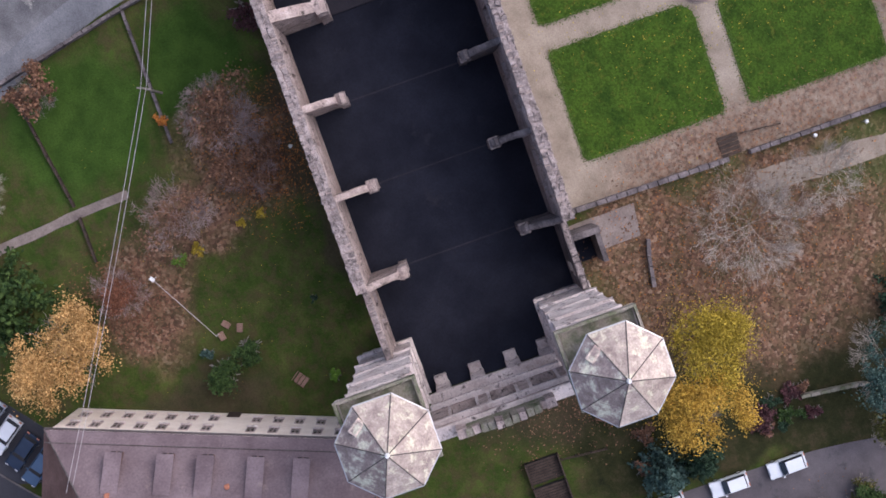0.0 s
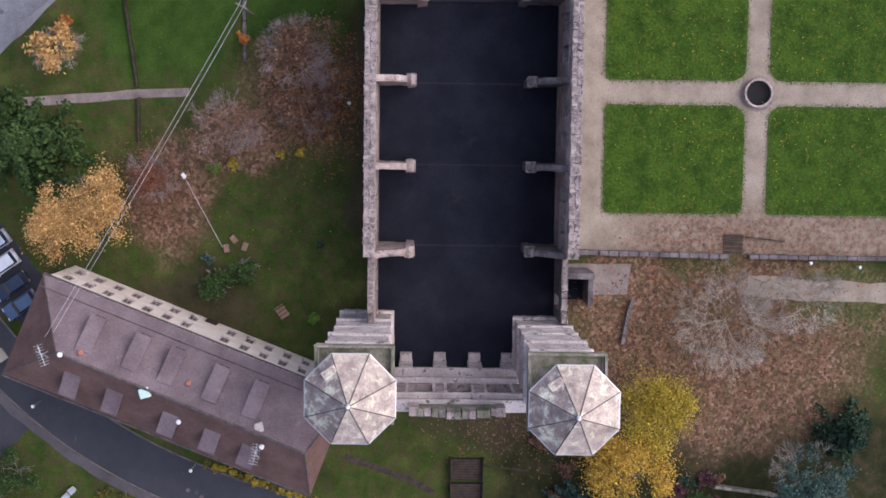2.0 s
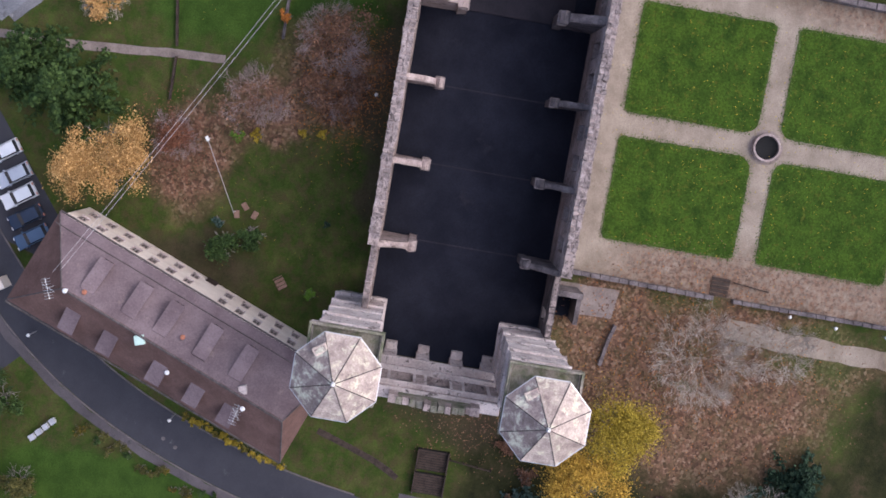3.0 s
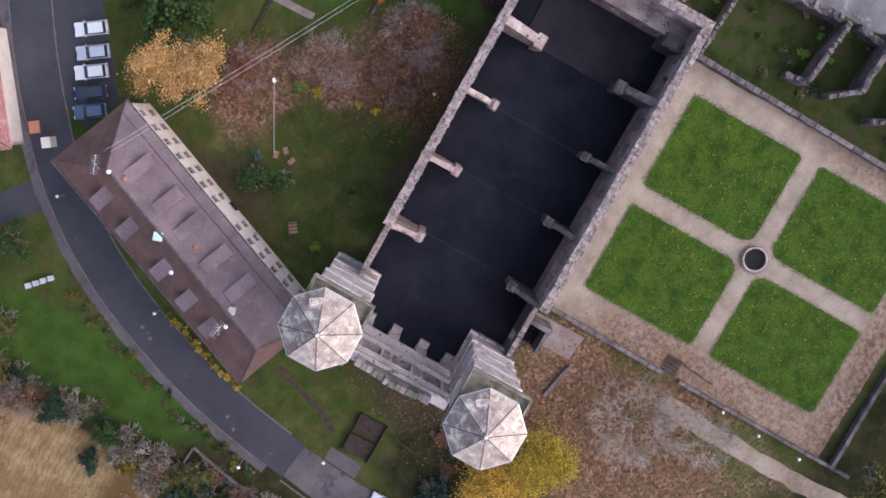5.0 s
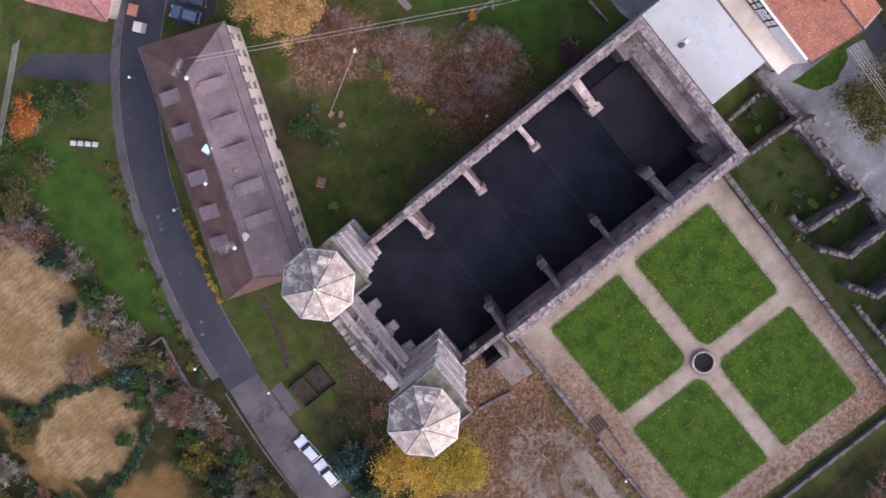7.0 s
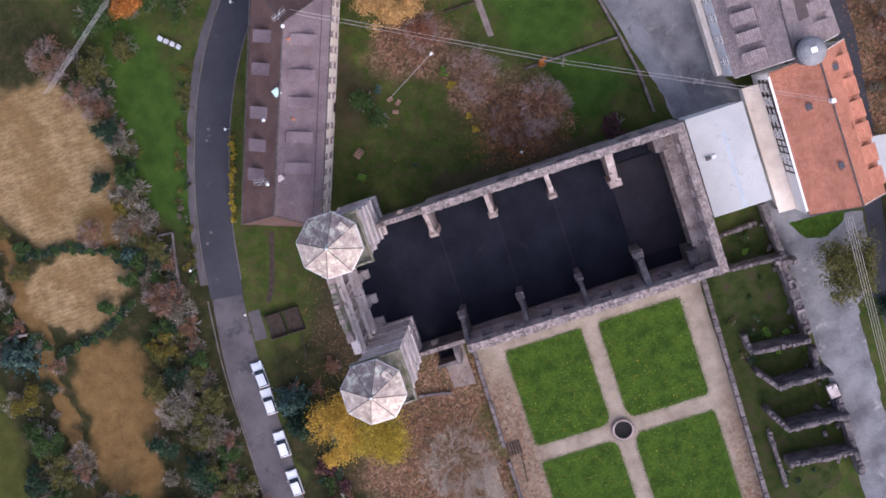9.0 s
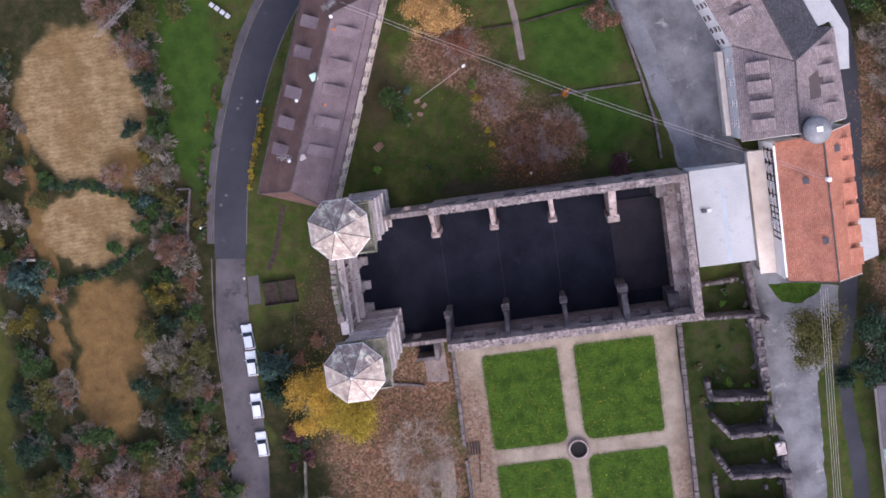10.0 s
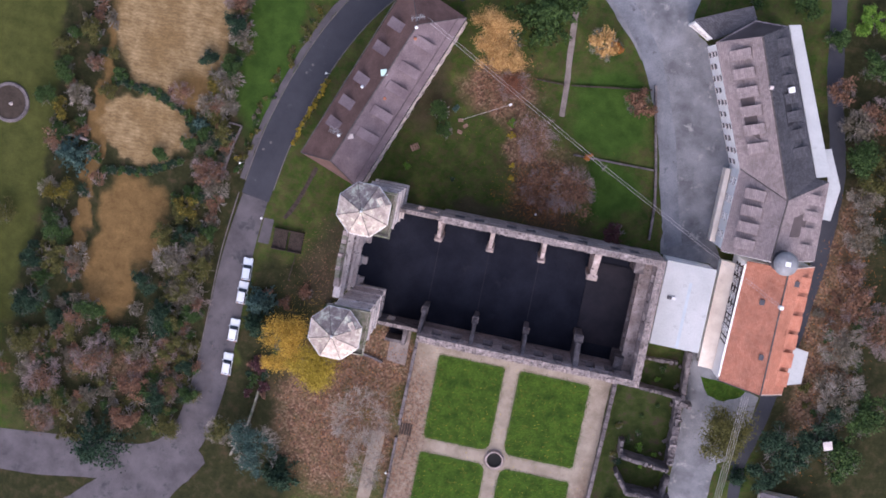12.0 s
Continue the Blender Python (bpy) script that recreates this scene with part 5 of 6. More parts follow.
bm = bmesh.new()
rod(bm, (8.4, 28.2, 1.85), (0.8, 24.1, 1.85), 0.035, 4)
part("line", bm, M_WIRE, post)
pole = thing("utility_pole", "timber utility pole with a crossarm and cables", "utility pole", 25.8, 21.1, 0)
bm = bmesh.new()
rod(bm, (0, 0, 0), (0, 0, 9.0), 0.13, 8, 0.1)
part("mast", bm, M_BARK, pole)
part("crossarm", boxm(0, 0, 8.6, 0.16, 1.3, 0.16, -25), M_BARK, pole)


def tube(bm, pts, r, n=4):
    rings = []
    for i, p in enumerate(pts):
        d = (pts[min(i + 1, len(pts) - 1)] - pts[max(i - 1, 0)]).normalized()
        m = d.to_track_quat("Z", "Y").to_matrix()
        rings.append([bm.verts.new(p + m @ Vector((r * math.cos(6.2832 * k / n), r * math.sin(6.2832 * k / n), 0))) for k in range(n)])
    for a, b in zip(rings, rings[1:]):
        for k in range(n):
            bm.faces.new((a[k], a[(k + 1) % n], b[(k + 1) % n], b[k]))
    return bm


def cable(p, q, sag, r=0.022):
    p, q = Vector(p), Vector(q)
    n = 10
    pts = [p.lerp(q, i / n) - Vector((0, 0, sag * 4 * (i / n) * (1 - i / n))) for i in range(n + 1)]
    tagged(link_mesh("cable", tube(bmesh.new(), pts, r), M_WIRE), "thin pale overhead cable", "cable", "overhead cables")


for o in (-0.35, 0.35):
    cable((-6.9 - o * 0.4, 38.9 + o, 15.6), (25.8 - o * 0.4, 21.1 + o, 8.8), 0.8)
    cable((25.8 - o * 0.4, 21.1 + o, 8.8), (57.1, 5.3 + o * 0.6, 18.3), 0.6)
for o in (-0.5, -0.17, 0.17, 0.5):
    cable((55.0 + o, -10.0, 17.2), (54.6 + o, -75, 9.0), 0.8)
    cable((-24 + o, 56, 7.5), (-45 + o, 40, 8), 0.6)


# ---- cars ----
def car(x, y, rz, paint, label):
    c = thing("car", label, "car", x, y, 0.03, rz, "parked cars")
    c.scale = (0.93, 0.96, 0.96)
    bm = bmesh.new()
    prof = [(-2.15, 0.32), (-2.18, 0.62), (-2.1, 0.86), (-1.75, 0.93), (1.0, 0.98), (1.6, 0.9), (2.1, 0.74), (2.2, 0.55), (2.18, 0.3)]
    sides = []
    for yy, k in ((-0.86, 1.0), (-0.9, 0.0), (0.9, 0.0), (0.86, 1.0)):
        sides.append([bm.verts.new((px * (0.985 if abs(yy) < 0.88 else 1.0), yy, pz if abs(yy) < 0.88 else min(pz, 0.78))) for px, pz in prof])
    for a, b in zip(sides, sides[1:]):
        for i in range(len(prof) - 1):
            bm.faces.new((a[i], a[i + 1], b[i + 1], b[i]))
    bm.faces.new(sides[0])
    bm.faces.new(sides[-1][::-1])
    bmesh.ops.recalc_face_normals(bm, faces=list(bm.faces))
    part("body", bm, paint, c)
    bm = bmesh.new()
    lo = [bm.verts.new(p) for p in ((-1.9, -0.76, 0.9), (0.85, -0.76, 0.95), (0.85, 0.76, 0.95), (-1.9, 0.76, 0.9))]
    hi = [bm.verts.new(p) for p in ((-1.5, -0.62, 1.42), (0.2, -0.62, 1.46), (0.2, 0.62, 1.46), (-1.5, 0.62, 1.42))]
    for i in range(4):
        bm.faces.new((lo[i], lo[(i + 1) % 4], hi[(i + 1) % 4], hi[i]))
    bm.faces.new(hi)
    part("window_band", bm, M_GLASS, c, "dark car windows")
    bm = boxm(-0.7, 0, 1.42, 1.95, 1.32, 0.06)
    part("roof", bevelled(bm, 0.02), paint, c)
    for px in (-1.35, 1.35):
        for py in (-0.82, 0.82):
            wheel = new("wheel")
            wheel.parent = c
            wheel.location = (px, py, 0.31)
            wheel.rotation_euler = (math.pi / 2, 0, 0)
            part("tyre", prism(bmesh.new(), 0, 0, -0.1, 0.31, 0.31, 0.2, 14), M_BLACK, wheel)
            part("rim", prism(bmesh.new(), 0, 0, -0.11, 0.2, 0.2, 0.22, 10), M_METAL, wheel)
    for py in (-0.62, 0.62):
        part("headlight", boxm(2.1, py, 0.6, 0.16, 0.34, 0.14), M_LAMPHEAD, c)
        part("tail_light", boxm(-2.12, py, 0.68, 0.12, 0.32, 0.16), M_RED, c)
        part("mirror", boxm(0.75, py * 1.55, 0.95, 0.18, 0.16, 0.13), paint, c)


P_WHITE = surface("white_car_paint", (0.56, 0.59, 0.63), (0.64, 0.67, 0.71), 0.3, 3, 0.25, 0.0, 0.01, grain=0.03)
P_BLUE = surface("dark_blue_car_paint", (0.02, 0.03, 0.055), (0.03, 0.045, 0.08), 0.3, 3, 0.2, 0.0, 0.01, grain=0.03)
P_SILVER = surface("silver_car_paint", (0.42, 0.46, 0.52), (0.5, 0.54, 0.6), 0.3, 3, 0.25, 0.0, 0.01, 0.3, grain=0.03)
P_MID = surface("blue_car_paint", (0.06, 0.10, 0.17), (0.08, 0.13, 0.21), 0.3, 3, 0.2, 0.0, 0.01, grain=0.03)
for x, y, rz, paint, lab in ((-31.3, -9.1, 92, P_SILVER, "pale silver hatchback parked on the lane"), (-31.4, -13.4, 90, P_WHITE, "white hatchback parked under a tree"), (-31.7, -20.3, 90, P_WHITE, "white estate car parked on the lane"), (-31.8, -26.6, 91, P_WHITE, "white saloon parked on the lane"),
                             (0.6, 49.1, 125, P_SILVER, "silver car in the parking bay"), (-1.6, 48.2, 125, P_WHITE, "white car in the parking bay"), (-3.8, 47.1, 125, P_BLUE, "dark blue car in the parking bay"), (-5.9, 46.1, 125, P_MID, "blue car in the parking bay"), (3.0, 50.6, 125, P_WHITE, "white car in the parking bay")):
    car(x, y, rz, paint, lab)

# ---- plants ----
L_GOLD = leafy("golden_leaves", (0.22, 0.13, 0.022), (0.64, 0.42, 0.075), (0.46, 0.28, 0.042))
L_RUST = leafy("red_brown_leaves", (0.10, 0.040, 0.022), (0.28, 0.125, 0.075), (0.18, 0.078, 0.045))
L_YELLOW = leafy("mustard_leaves", (0.17, 0.125, 0.015), (0.50, 0.375, 0.05), (0.33, 0.245, 0.028))
L_AMBER = leafy("amber_leaves", (0.26, 0.14, 0.045), (0.66, 0.42, 0.17), (0.48, 0.28, 0.10))
L_ORANGE = leafy("orange_leaves", (0.24, 0.08, 0.02), (0.52, 0.21, 0.045), (0.38, 0.14, 0.03))
L_BROWN = leafy("russet_leaves", (0.09, 0.047, 0.030), (0.25, 0.14, 0.085), (0.16, 0.086, 0.055))
L_OLIVE = leafy("olive_leaves", (0.045, 0.050, 0.015), (0.14, 0.128, 0.038), (0.085, 0.082, 0.025))
L_GREEN = leafy("green_leaves", (0.018, 0.040, 0.012), (0.070, 0.115, 0.030), (0.038, 0.070, 0.020))
L_DARK = leafy("dark_evergreen", (0.010, 0.024, 0.014), (0.042, 0.075, 0.040), (0.022, 0.045, 0.026))
L_BLUE = leafy("blue_green_needles", (0.020, 0.045, 0.038), (0.085, 0.135, 0.115), (0.045, 0.082, 0.070))
L_GOLDEN = leafy("yellowing_leaves", (0.045, 0.048, 0.012), (0.26, 0.19, 0.03), (0.10, 0.088, 0.018))
L_LIME = leafy("fresh_green_leaves", (0.06, 0.13, 0.015), (0.15, 0.26, 0.035))
L_DRY = leafy("dry_brush", (0.070, 0.060, 0.042), (0.18, 0.155, 0.115))
L_PLUM = leafy("plum_leaves", (0.045, 0.020, 0.022), (0.12, 0.055, 0.058))


def leaves_mesh(name, centres, size, material, seed, flat=0.35):
    """Many small leaves: crooked quads of varied size about the centres."""
    r = np.random.RandomState(seed)
    n = len(centres)
    nrm = r.normal(size=(n, 3)) * (1, 1, 1.0)
    nrm[:, 2] = np.abs(nrm[:, 2]) + flat
    nrm /= np.linalg.norm(nrm, axis=1, keepdims=True)
    a = np.cross(nrm, r.normal(size=(n, 3)))
    a /= np.linalg.norm(a, axis=1, keepdims=True)
    b = np.cross(nrm, a)
    s = size * r.uniform(0.55, 1.25, (n, 1))
    k = r.uniform(0.5, 0.9, (n, 1))
    verts = np.stack([centres - a * s, centres - b * s * k, centres + a * s + nrm * s * 0.25, centres + b * s * k], 1).reshape(-1, 3)
    faces = np.arange(4 * n).reshape(n, 4)
    me = bpy.data.meshes.new(name)
    me.from_pydata(verts.tolist(), [], faces.tolist())
    me.materials.append(material)
    return new(name, me)


def clumps(r, n, rx, ry, rz, k, tight, low=-0.5):
    """Leaf centres in k clumps gathered on a few uneven lobes, with gaps between."""
    lobes = max(5, k // 7)
    a = (np.arange(lobes) + r.uniform(-0.35, 0.35, lobes)) * 2.4
    up = r.uniform(-0.25, 0.75, lobes)
    out = r.uniform(0.25, 0.78, lobes)
    L = np.stack([np.cos(a) * out, np.sin(a) * out, up], 1)
    L[0] = (0.05, -0.05, 0.6)
    size = r.uniform(0.20, 0.42, lobes)
    which = r.choice(lobes, k, p=size / size.sum())
    d = r.normal(size=(k, 3))
    d /= np.linalg.norm(d, axis=1, keepdims=True)
    d[:, 2] = np.where(d[:, 2] < low, -d[:, 2], d[:, 2])
    c = L[which] + d * size[which][:, None] * r.uniform(0.5, 1.15, (k, 1))
    w = r.uniform(0.3, 1.5, k)
    pick = r.choice(k, n, p=w / w.sum())
    p = c[pick] + r.normal(size=(n, 3)) * tight * 0.62 * w[pick][:, None]
    return p * (rx, ry, rz)


def limbs(r, h, spread, depth, r0, droop=0.0, forks=3, taper=0.6, wander=1.0, first=6):
    """Tapered trunk and forking limbs as square-section prisms."""
    V, F = [], []

    def seg(p, q, a, b):
        d = q - p
        d = d / (np.linalg.norm(d) + 1e-9)
        u = np.cross(d, (0.3, 0.9, 0.2))
        u /= np.linalg.norm(u) + 1e-9
        w = np.cross(d, u)
        i = len(V)
        for c, s in ((p, a), (q, b)):
            for x, y in ((1, 0), (-0.5, 0.87), (-0.5, -0.87)):
                V.append(tuple(c + (u * x + w * y) * s))
        for x, y in ((0, 1), (1, 2), (2, 0)):
            F.append((i + x, i + y, i + 3 + y, i + 3 + x))

    def grow(p, d, length, rad, level):
        mid = p + d * length * 0.5 + r.normal(size=3) * length * 0.05
        q = p + d * length + r.normal(size=3) * length * 0.07
        seg(p, mid, rad, rad * 0.85)
        seg(mid, q, rad * 0.85, rad * 0.65)
        if level == 0:
            return
        for i in range(forks if level > 1 else forks + 1):
            e = d * 0.75 + r.normal(size=3) * (0.75 if level < depth else 0.5) * spread * wander
            e[2] = e[2] * 0.8 + 0.12 - droop
            e /= np.linalg.norm(e)
            grow(mid + (q - mid) * r.uniform(0.2, 1.0), e, length * r.uniform(0.6, 0.85), rad * taper, level - 1)
    base = np.zeros(3)
    top = np.array((0, 0, h * 0.3))
    seg(base, top, r0 * 1.3, r0)
    for i in range(first):
        t = 2 * math.pi * i / first + r.uniform(-0.4, 0.4)
        e = np.array((math.cos(t) * spread, math.sin(t) * spread, r.uniform(0.35, 1.1)))
        e /= np.linalg.norm(e)
        grow(top * r.uniform(0.8, 1.0), e, h * 0.27, r0 * 0.55, depth)
    return V, F


seed = 10


def tree(x, y, h, rad, leaf, label, n=2600, size=0.26, bare=False, bark=M_BARK, name="tree", top=0.62, k=60, tight=0.16, depth=3, squash=0.42, forks=0, thin=0.8, wander=0.55, first=6):
    global seed
    seed += 1
    r = np.random.RandomState(seed)
    t = thing(name, label, "tree", x, y, 0)
    V, F = limbs(r, h, 0.8 if not bare else 0.95, depth, (0.010 * thin if bare else 0.028) * h, forks=forks or (4 if bare else 3), taper=0.78 if bare else 0.6, wander=wander if bare else 1.0, first=first)
    V = np.array(V)
    V[:, :2] *= (rad * (1.0 if bare else 0.8)) / max(np.abs(V[:, :2]).max(), 1e-3)
    raw("trunk", V.tolist(), F, bark, t)
    if n:
        p = clumps(r, n, rad * 0.92, rad * 0.92, h * squash, k, tight) + (0, 0, h * top)
        p[:, 2] = np.maximum(p[:, 2], 0.15)
        leaves_mesh("crown", p, size, leaf, seed).parent = t
    return t


def conifer(x, y, h, rad, leaf, label, n=2600, size=0.3, name="conifer"):
    global seed
    seed += 1
    r = np.random.RandomState(seed)
    t = thing(name, label, "tree", x, y, 0)
    bm = bmesh.new()
    rod(bm, (0, 0, 0), (0, 0, h * 0.97), 0.02 * h, 7, 0.02)
    part("trunk", bm, M_BARK, t)
    tiers = 11
    P = []
    for i in range(tiers):
        f = i / (tiers - 1)
        z = h * (0.08 + 0.88 * f)
        R = rad * (1 - f) ** 0.8 + 0.15
        for j in range(max(4, int(11 * (1 - f * 0.6)))):
            a = r.uniform(0, 6.283)
            m = max(4, int(n / tiers / 9))
            u = r.uniform(0.05, 1.0, m) ** 0.7
            L = R * r.uniform(0.75, 1.12)
            q = np.stack([np.cos(a) * u * L, np.sin(a) * u * L, z - u * u * L * 0.28], 1)
            q += r.normal(size=(m, 3)) * (0.13, 0.13, 0.06) * (0.5 + R * 0.35)
            P.append(q)
    P = np.concatenate(P)
    P[:, 2] = np.maximum(P[:, 2], 0.1)
    leaves_mesh("crown", P, size, leaf, seed).parent = t
    return t


def shrub(x, y, rad, h, leaf, label, n=700, size=0.2, name="shrub", k=22):
    global seed
    seed += 1
    r = np.random.RandomState(seed)
    t = thing(name, label, "shrub", x, y, 0)
    V, F = limbs(r, h * 0.8, 0.9, 1, 0.05 * h)
    V = np.array(V)
    V[:, :2] *= rad * 0.8 / max(np.abs(V[:, :2]).max(), 1e-3)
    raw("stem", V.tolist(), F, M_BARK, t)
    p = clumps(r, n, rad * 0.9, rad * 0.9, h * 0.5, k, 0.2) + (0, 0, h * 0.5)
    p[:, 2] = np.maximum(p[:, 2], 0.08)
    leaves_mesh("foliage", p, size, leaf, seed).parent = t
    return t


# round the church
tree(-21.6, -19.9, 8.5, 5.0, L_GOLD, "tree in dense golden autumn leaf", 15000, 0.12, k=70, tight=0.2)
tree(-15.6, -22.6, 8.0, 4.7, L_YELLOW, "round tree in olive-yellow autumn leaf", 15000, 0.11, k=110, tight=0.24)
tree(-6.4, -30.4, 9.0, 7.4, L_OLIVE, "wide pale bare tree with fine branches", 900, 0.09, bare=True, bark=M_TWIG, depth=5, forks=3, thin=0.5, wander=0.5, top=0.35, squash=0.25, k=20, first=15)
tree(-4.3, -39.3, 7.0, 4.5, L_DRY, "pale bare tree among fallen leaves", 0, bare=True, bark=M_TWIG, depth=4)
tree(4.7, 37.7, 10.5, 5.7, L_AMBER, "birch in pale amber autumn leaf", 19000, 0.11, k=96, tight=0.16)
tree(8.1, 31.6, 5.0, 3.3, L_RUST, "bare reddish tree beside the birch", 2600, 0.1, True, M_TWIG_P, depth=4)
tree(13.7, 23.5, 7.0, 4.6, L_BROWN, "bare mauve-grey tree with few russet leaves", 700, 0.16, True, M_TWIG_P, depth=4)
tree(21.5, 15.7, 7.5, 5.0, L_BROWN, "bare mauve-grey tree with few russet leaves", 1300, 0.16, True, M_TWIG_P, depth=4)
tree(16.2, 15.0, 5.5, 4.2, L_BROWN, "half-bare tree with rust-brown leaves", 1900, 0.16, True, M_TWIG_P, depth=4)
shrub(30.6, 10.2, 2.4, 2.6, L_PLUM, "low rounded plum-dark garden shrub", 1500, 0.16)
conifer(10.9, 44.7, 10.0, 6.2, L_GREEN, "broad green conifer with layered boughs", 6500, 0.3)
conifer(13.1, 49.2, 9.0, 5.0, L_GREEN, "broad green conifer with layered boughs", 4500, 0.3)
tree(21.6, 41.4, 6.0, 3.4, L_AMBER, "small birch in thin amber leaf", 1500, 0.18, True, M_TWIG, depth=4)
shrub(24.3, 41.1, 1.4, 1.8, L_ORANGE, "small orange shrub by the drive", 600, 0.14)
tree(29.6, 32.7, 5.0, 2.9, L_BROWN, "dark brown half-bare shrub tree", 1600, 0.18, True, M_BARK, depth=4)
shrub(23.3, 21.9, 0.9, 1.2, L_ORANGE, "small rust-orange shrub in the grass", 350, 0.12)
shrub(-3.0, 24.8, 2.6, 2.6, L_GREEN, "rounded green bush by the house", 2000, 0.18)
shrub(-1.5, 21.7, 2.0, 2.0, L_GREEN, "rounded green bush by the house", 1200, 0.18)
shrub(-0.6, 25.7, 0.9, 1.6, L_BLUE, "pale silvery bush by the house", 420, 0.14)
shrub(9.3, 25.3, 1.0, 1.2, L_LIME, "low bright green plant in grass", 350, 0.12)
shrub(9.7, 23.0, 0.9, 0.9, L_YELLOW, "low yellow-green plant in grass", 300, 0.12)
shrub(11.0, 15.8, 0.7, 0.6, L_YELLOW, "low mossy yellow plant in grass", 260, 0.12)
shrub(10.9, 18.0, 0.7, 0.6, L_YELLOW, "low mossy yellow plant in grass", 260, 0.12)
shrub(-7.2, 14.3, 0.9, 0.6, L_LIME, "low bright green plant in grass", 300, 0.12)
shrub(1.1, 13.7, 0.5, 0.8, L_DARK, "small dark bush near the wall", 160, 0.1)
# yellow hedge along the wing
for i in range(14):
    p = Vector((-23.3, 26.0)).lerp(Vector((-27.5, 14.2)), i / 13)
    shrub(p.x + random.uniform(-0.2, 0.2), p.y, 0.62, 0.9, L_YELLOW if i % 4 else L_GOLDEN, "clipped yellow-green hedge plant along the lane", 320, 0.12, "hedge")
# by the lane and the parked cars
conifer(-28.0, -14.2, 7.0, 3.2, L_BLUE, "blue-green conifer leaning over parked cars", 2600, 0.24)
conifer(-27.5, -18.1, 6.5, 2.8, L_DARK, "dark conifer beside the lane", 2200, 0.24)
tree(-24.0, -39.3, 7.5, 5.4, L_BLUE, "wide grey-green tree with pale lichened boughs", 5200, 0.15, bare=True, bark=M_TWIG, depth=4, thin=0.7, wander=0.45, k=60)
conifer(-18.8, -44.2, 7.0, 3.6, L_DARK, "dark green conifer near the lane", 2600, 0.28)
tree(-30.2, -37.7, 6.0, 3.2, L_OLIVE, "olive-brown half-bare tree at the corner", 1500, 0.18, True, M_TWIG, depth=4)
shrub(-25.9, -25.6, 2.0, 1.6, L_PLUM, "dark russet bush beside the lane", 900, 0.15)
shrub(-15.1, -12.7, 1.6, 1.6, L_GREEN, "small green bush below the tower", 700, 0.15)
shrub(-20.1, -11.2, 1.7, 1.6, L_BROWN, "russet bush on the front lawn", 700, 0.15)

# wooded slope west of the lane
WEST = [(-44.6, -9.4, 3.9, 5.5, "g"), (-41.5, -14.3, 3.0, 4.0, "o"), (-44.0, -0.5, 2.4, 3.0, "y"), (-44.2, 26.0, 2.2, 3.0, "d"), (-43.6, 14.5, 2.1, 2.6, "b"), (-65.1, 5.2, 3.9, 5.0, "b"), (-63.5, -34.9, 4.4, 6.0, "p"), (-55.6, -29.8, 5.0, 6.0, "p"),
        (-57.3, -20.8, 3.4, 6.0, "n"), (-68.2, -21.5, 4.4, 6.5, "d"), (-52.0, -45.0, 6.2, 9.0, "c"), (-62.2, -42.4, 4.0, 6.0, "p"), (-44.7, -20.7, 3.6, 5.0, "d"), (-42.8, -26.0, 3.0, 4.2, "p"), (-47.6, -33.6, 3.8, 4.6, "r"), (-41.4, -32.5, 2.4, 3.4, "o"),
        (-48.5, -14.5, 2.8, 4.2, "d"), (-39.6, 6.9, 2.6, 3.8, "p"), (-39.7, 24.3, 2.4, 3.6, "n"), (-42.2, 20.8, 2.2, 3.2, "y"), (-39.9, 32.5, 2.6, 4.2, "d"), (-41.9, 38.0, 3.6, 5.0, "p"), (-38.4, 41.9, 3.4, 5.0, "o"), (-44.8, 44.6, 4.4, 6.0, "p"),
        (-65.6, 15.1, 2.8, 3.6, "g"), (-68.7, 19.3, 3.0, 4.0, "n"), (-64.6, 27.0, 2.8, 4.0, "o"), (-68.0, 33.8, 3.4, 4.6, "d"), (-64.9, 40.3, 3.0, 4.6, "n"), (-65.5, -8.1, 3.4, 5.0, "n"), (-66.4, -1.7, 3.0, 4.2, "y"), (-64.9, -13.4, 3.2, 5.0, "o"),
        (-73.7, -34.2, 4.0, 6.0, "r"), (-75.6, -26.3, 4.4, 6.6, "n"), (-68.3, 12.1, 2.4, 2.8, "y"), (-71.5, 14.1, 2.8, 3.4, "n"), (-47.9, 19.0, 2.6, 3.6, "p"), (-50.0, 7.8, 1.8, 2.0, "n"), (-45.4, 11.0, 2.0, 2.6, "n"), (-59.2, 19.8, 1.6, 1.6, "n"),
        (-30.7, 49.0, 3.6, 5.0, "a"), (-24.2, 46.4, 3.0, 4.4, "n"), (-28.0, 48.8, 3.0, 4.4, "n"), (-33.7, 43.4, 2.8, 4.2, "o"), (-36.1, 48.9, 4.0, 5.6, "n"), (-40.5, -39.3, 3.2, 4.6, "o"), (-75.6, -41.8, 4.6, 7.0, "d"), (-50.2, -24.9, 2.4, 3.4, "n"),
        (-38.8, -4.1, 1.8, 2.4, "n"), (-39.9, -18.7, 2.2, 3.2, "n"), (-38.7, -11.5, 1.5, 2.0, "o"), (-39.4, -27.2, 1.8, 2.4, "o"), (-75.7, -7.6, 3.0, 4.0, "o"), (-80.6, -16.1, 3.6, 5.0, "n"), (-69.4, -14.3, 2.6, 3.8, "d"), (-47.6, -39.4, 3.2, 4.0, "r")]
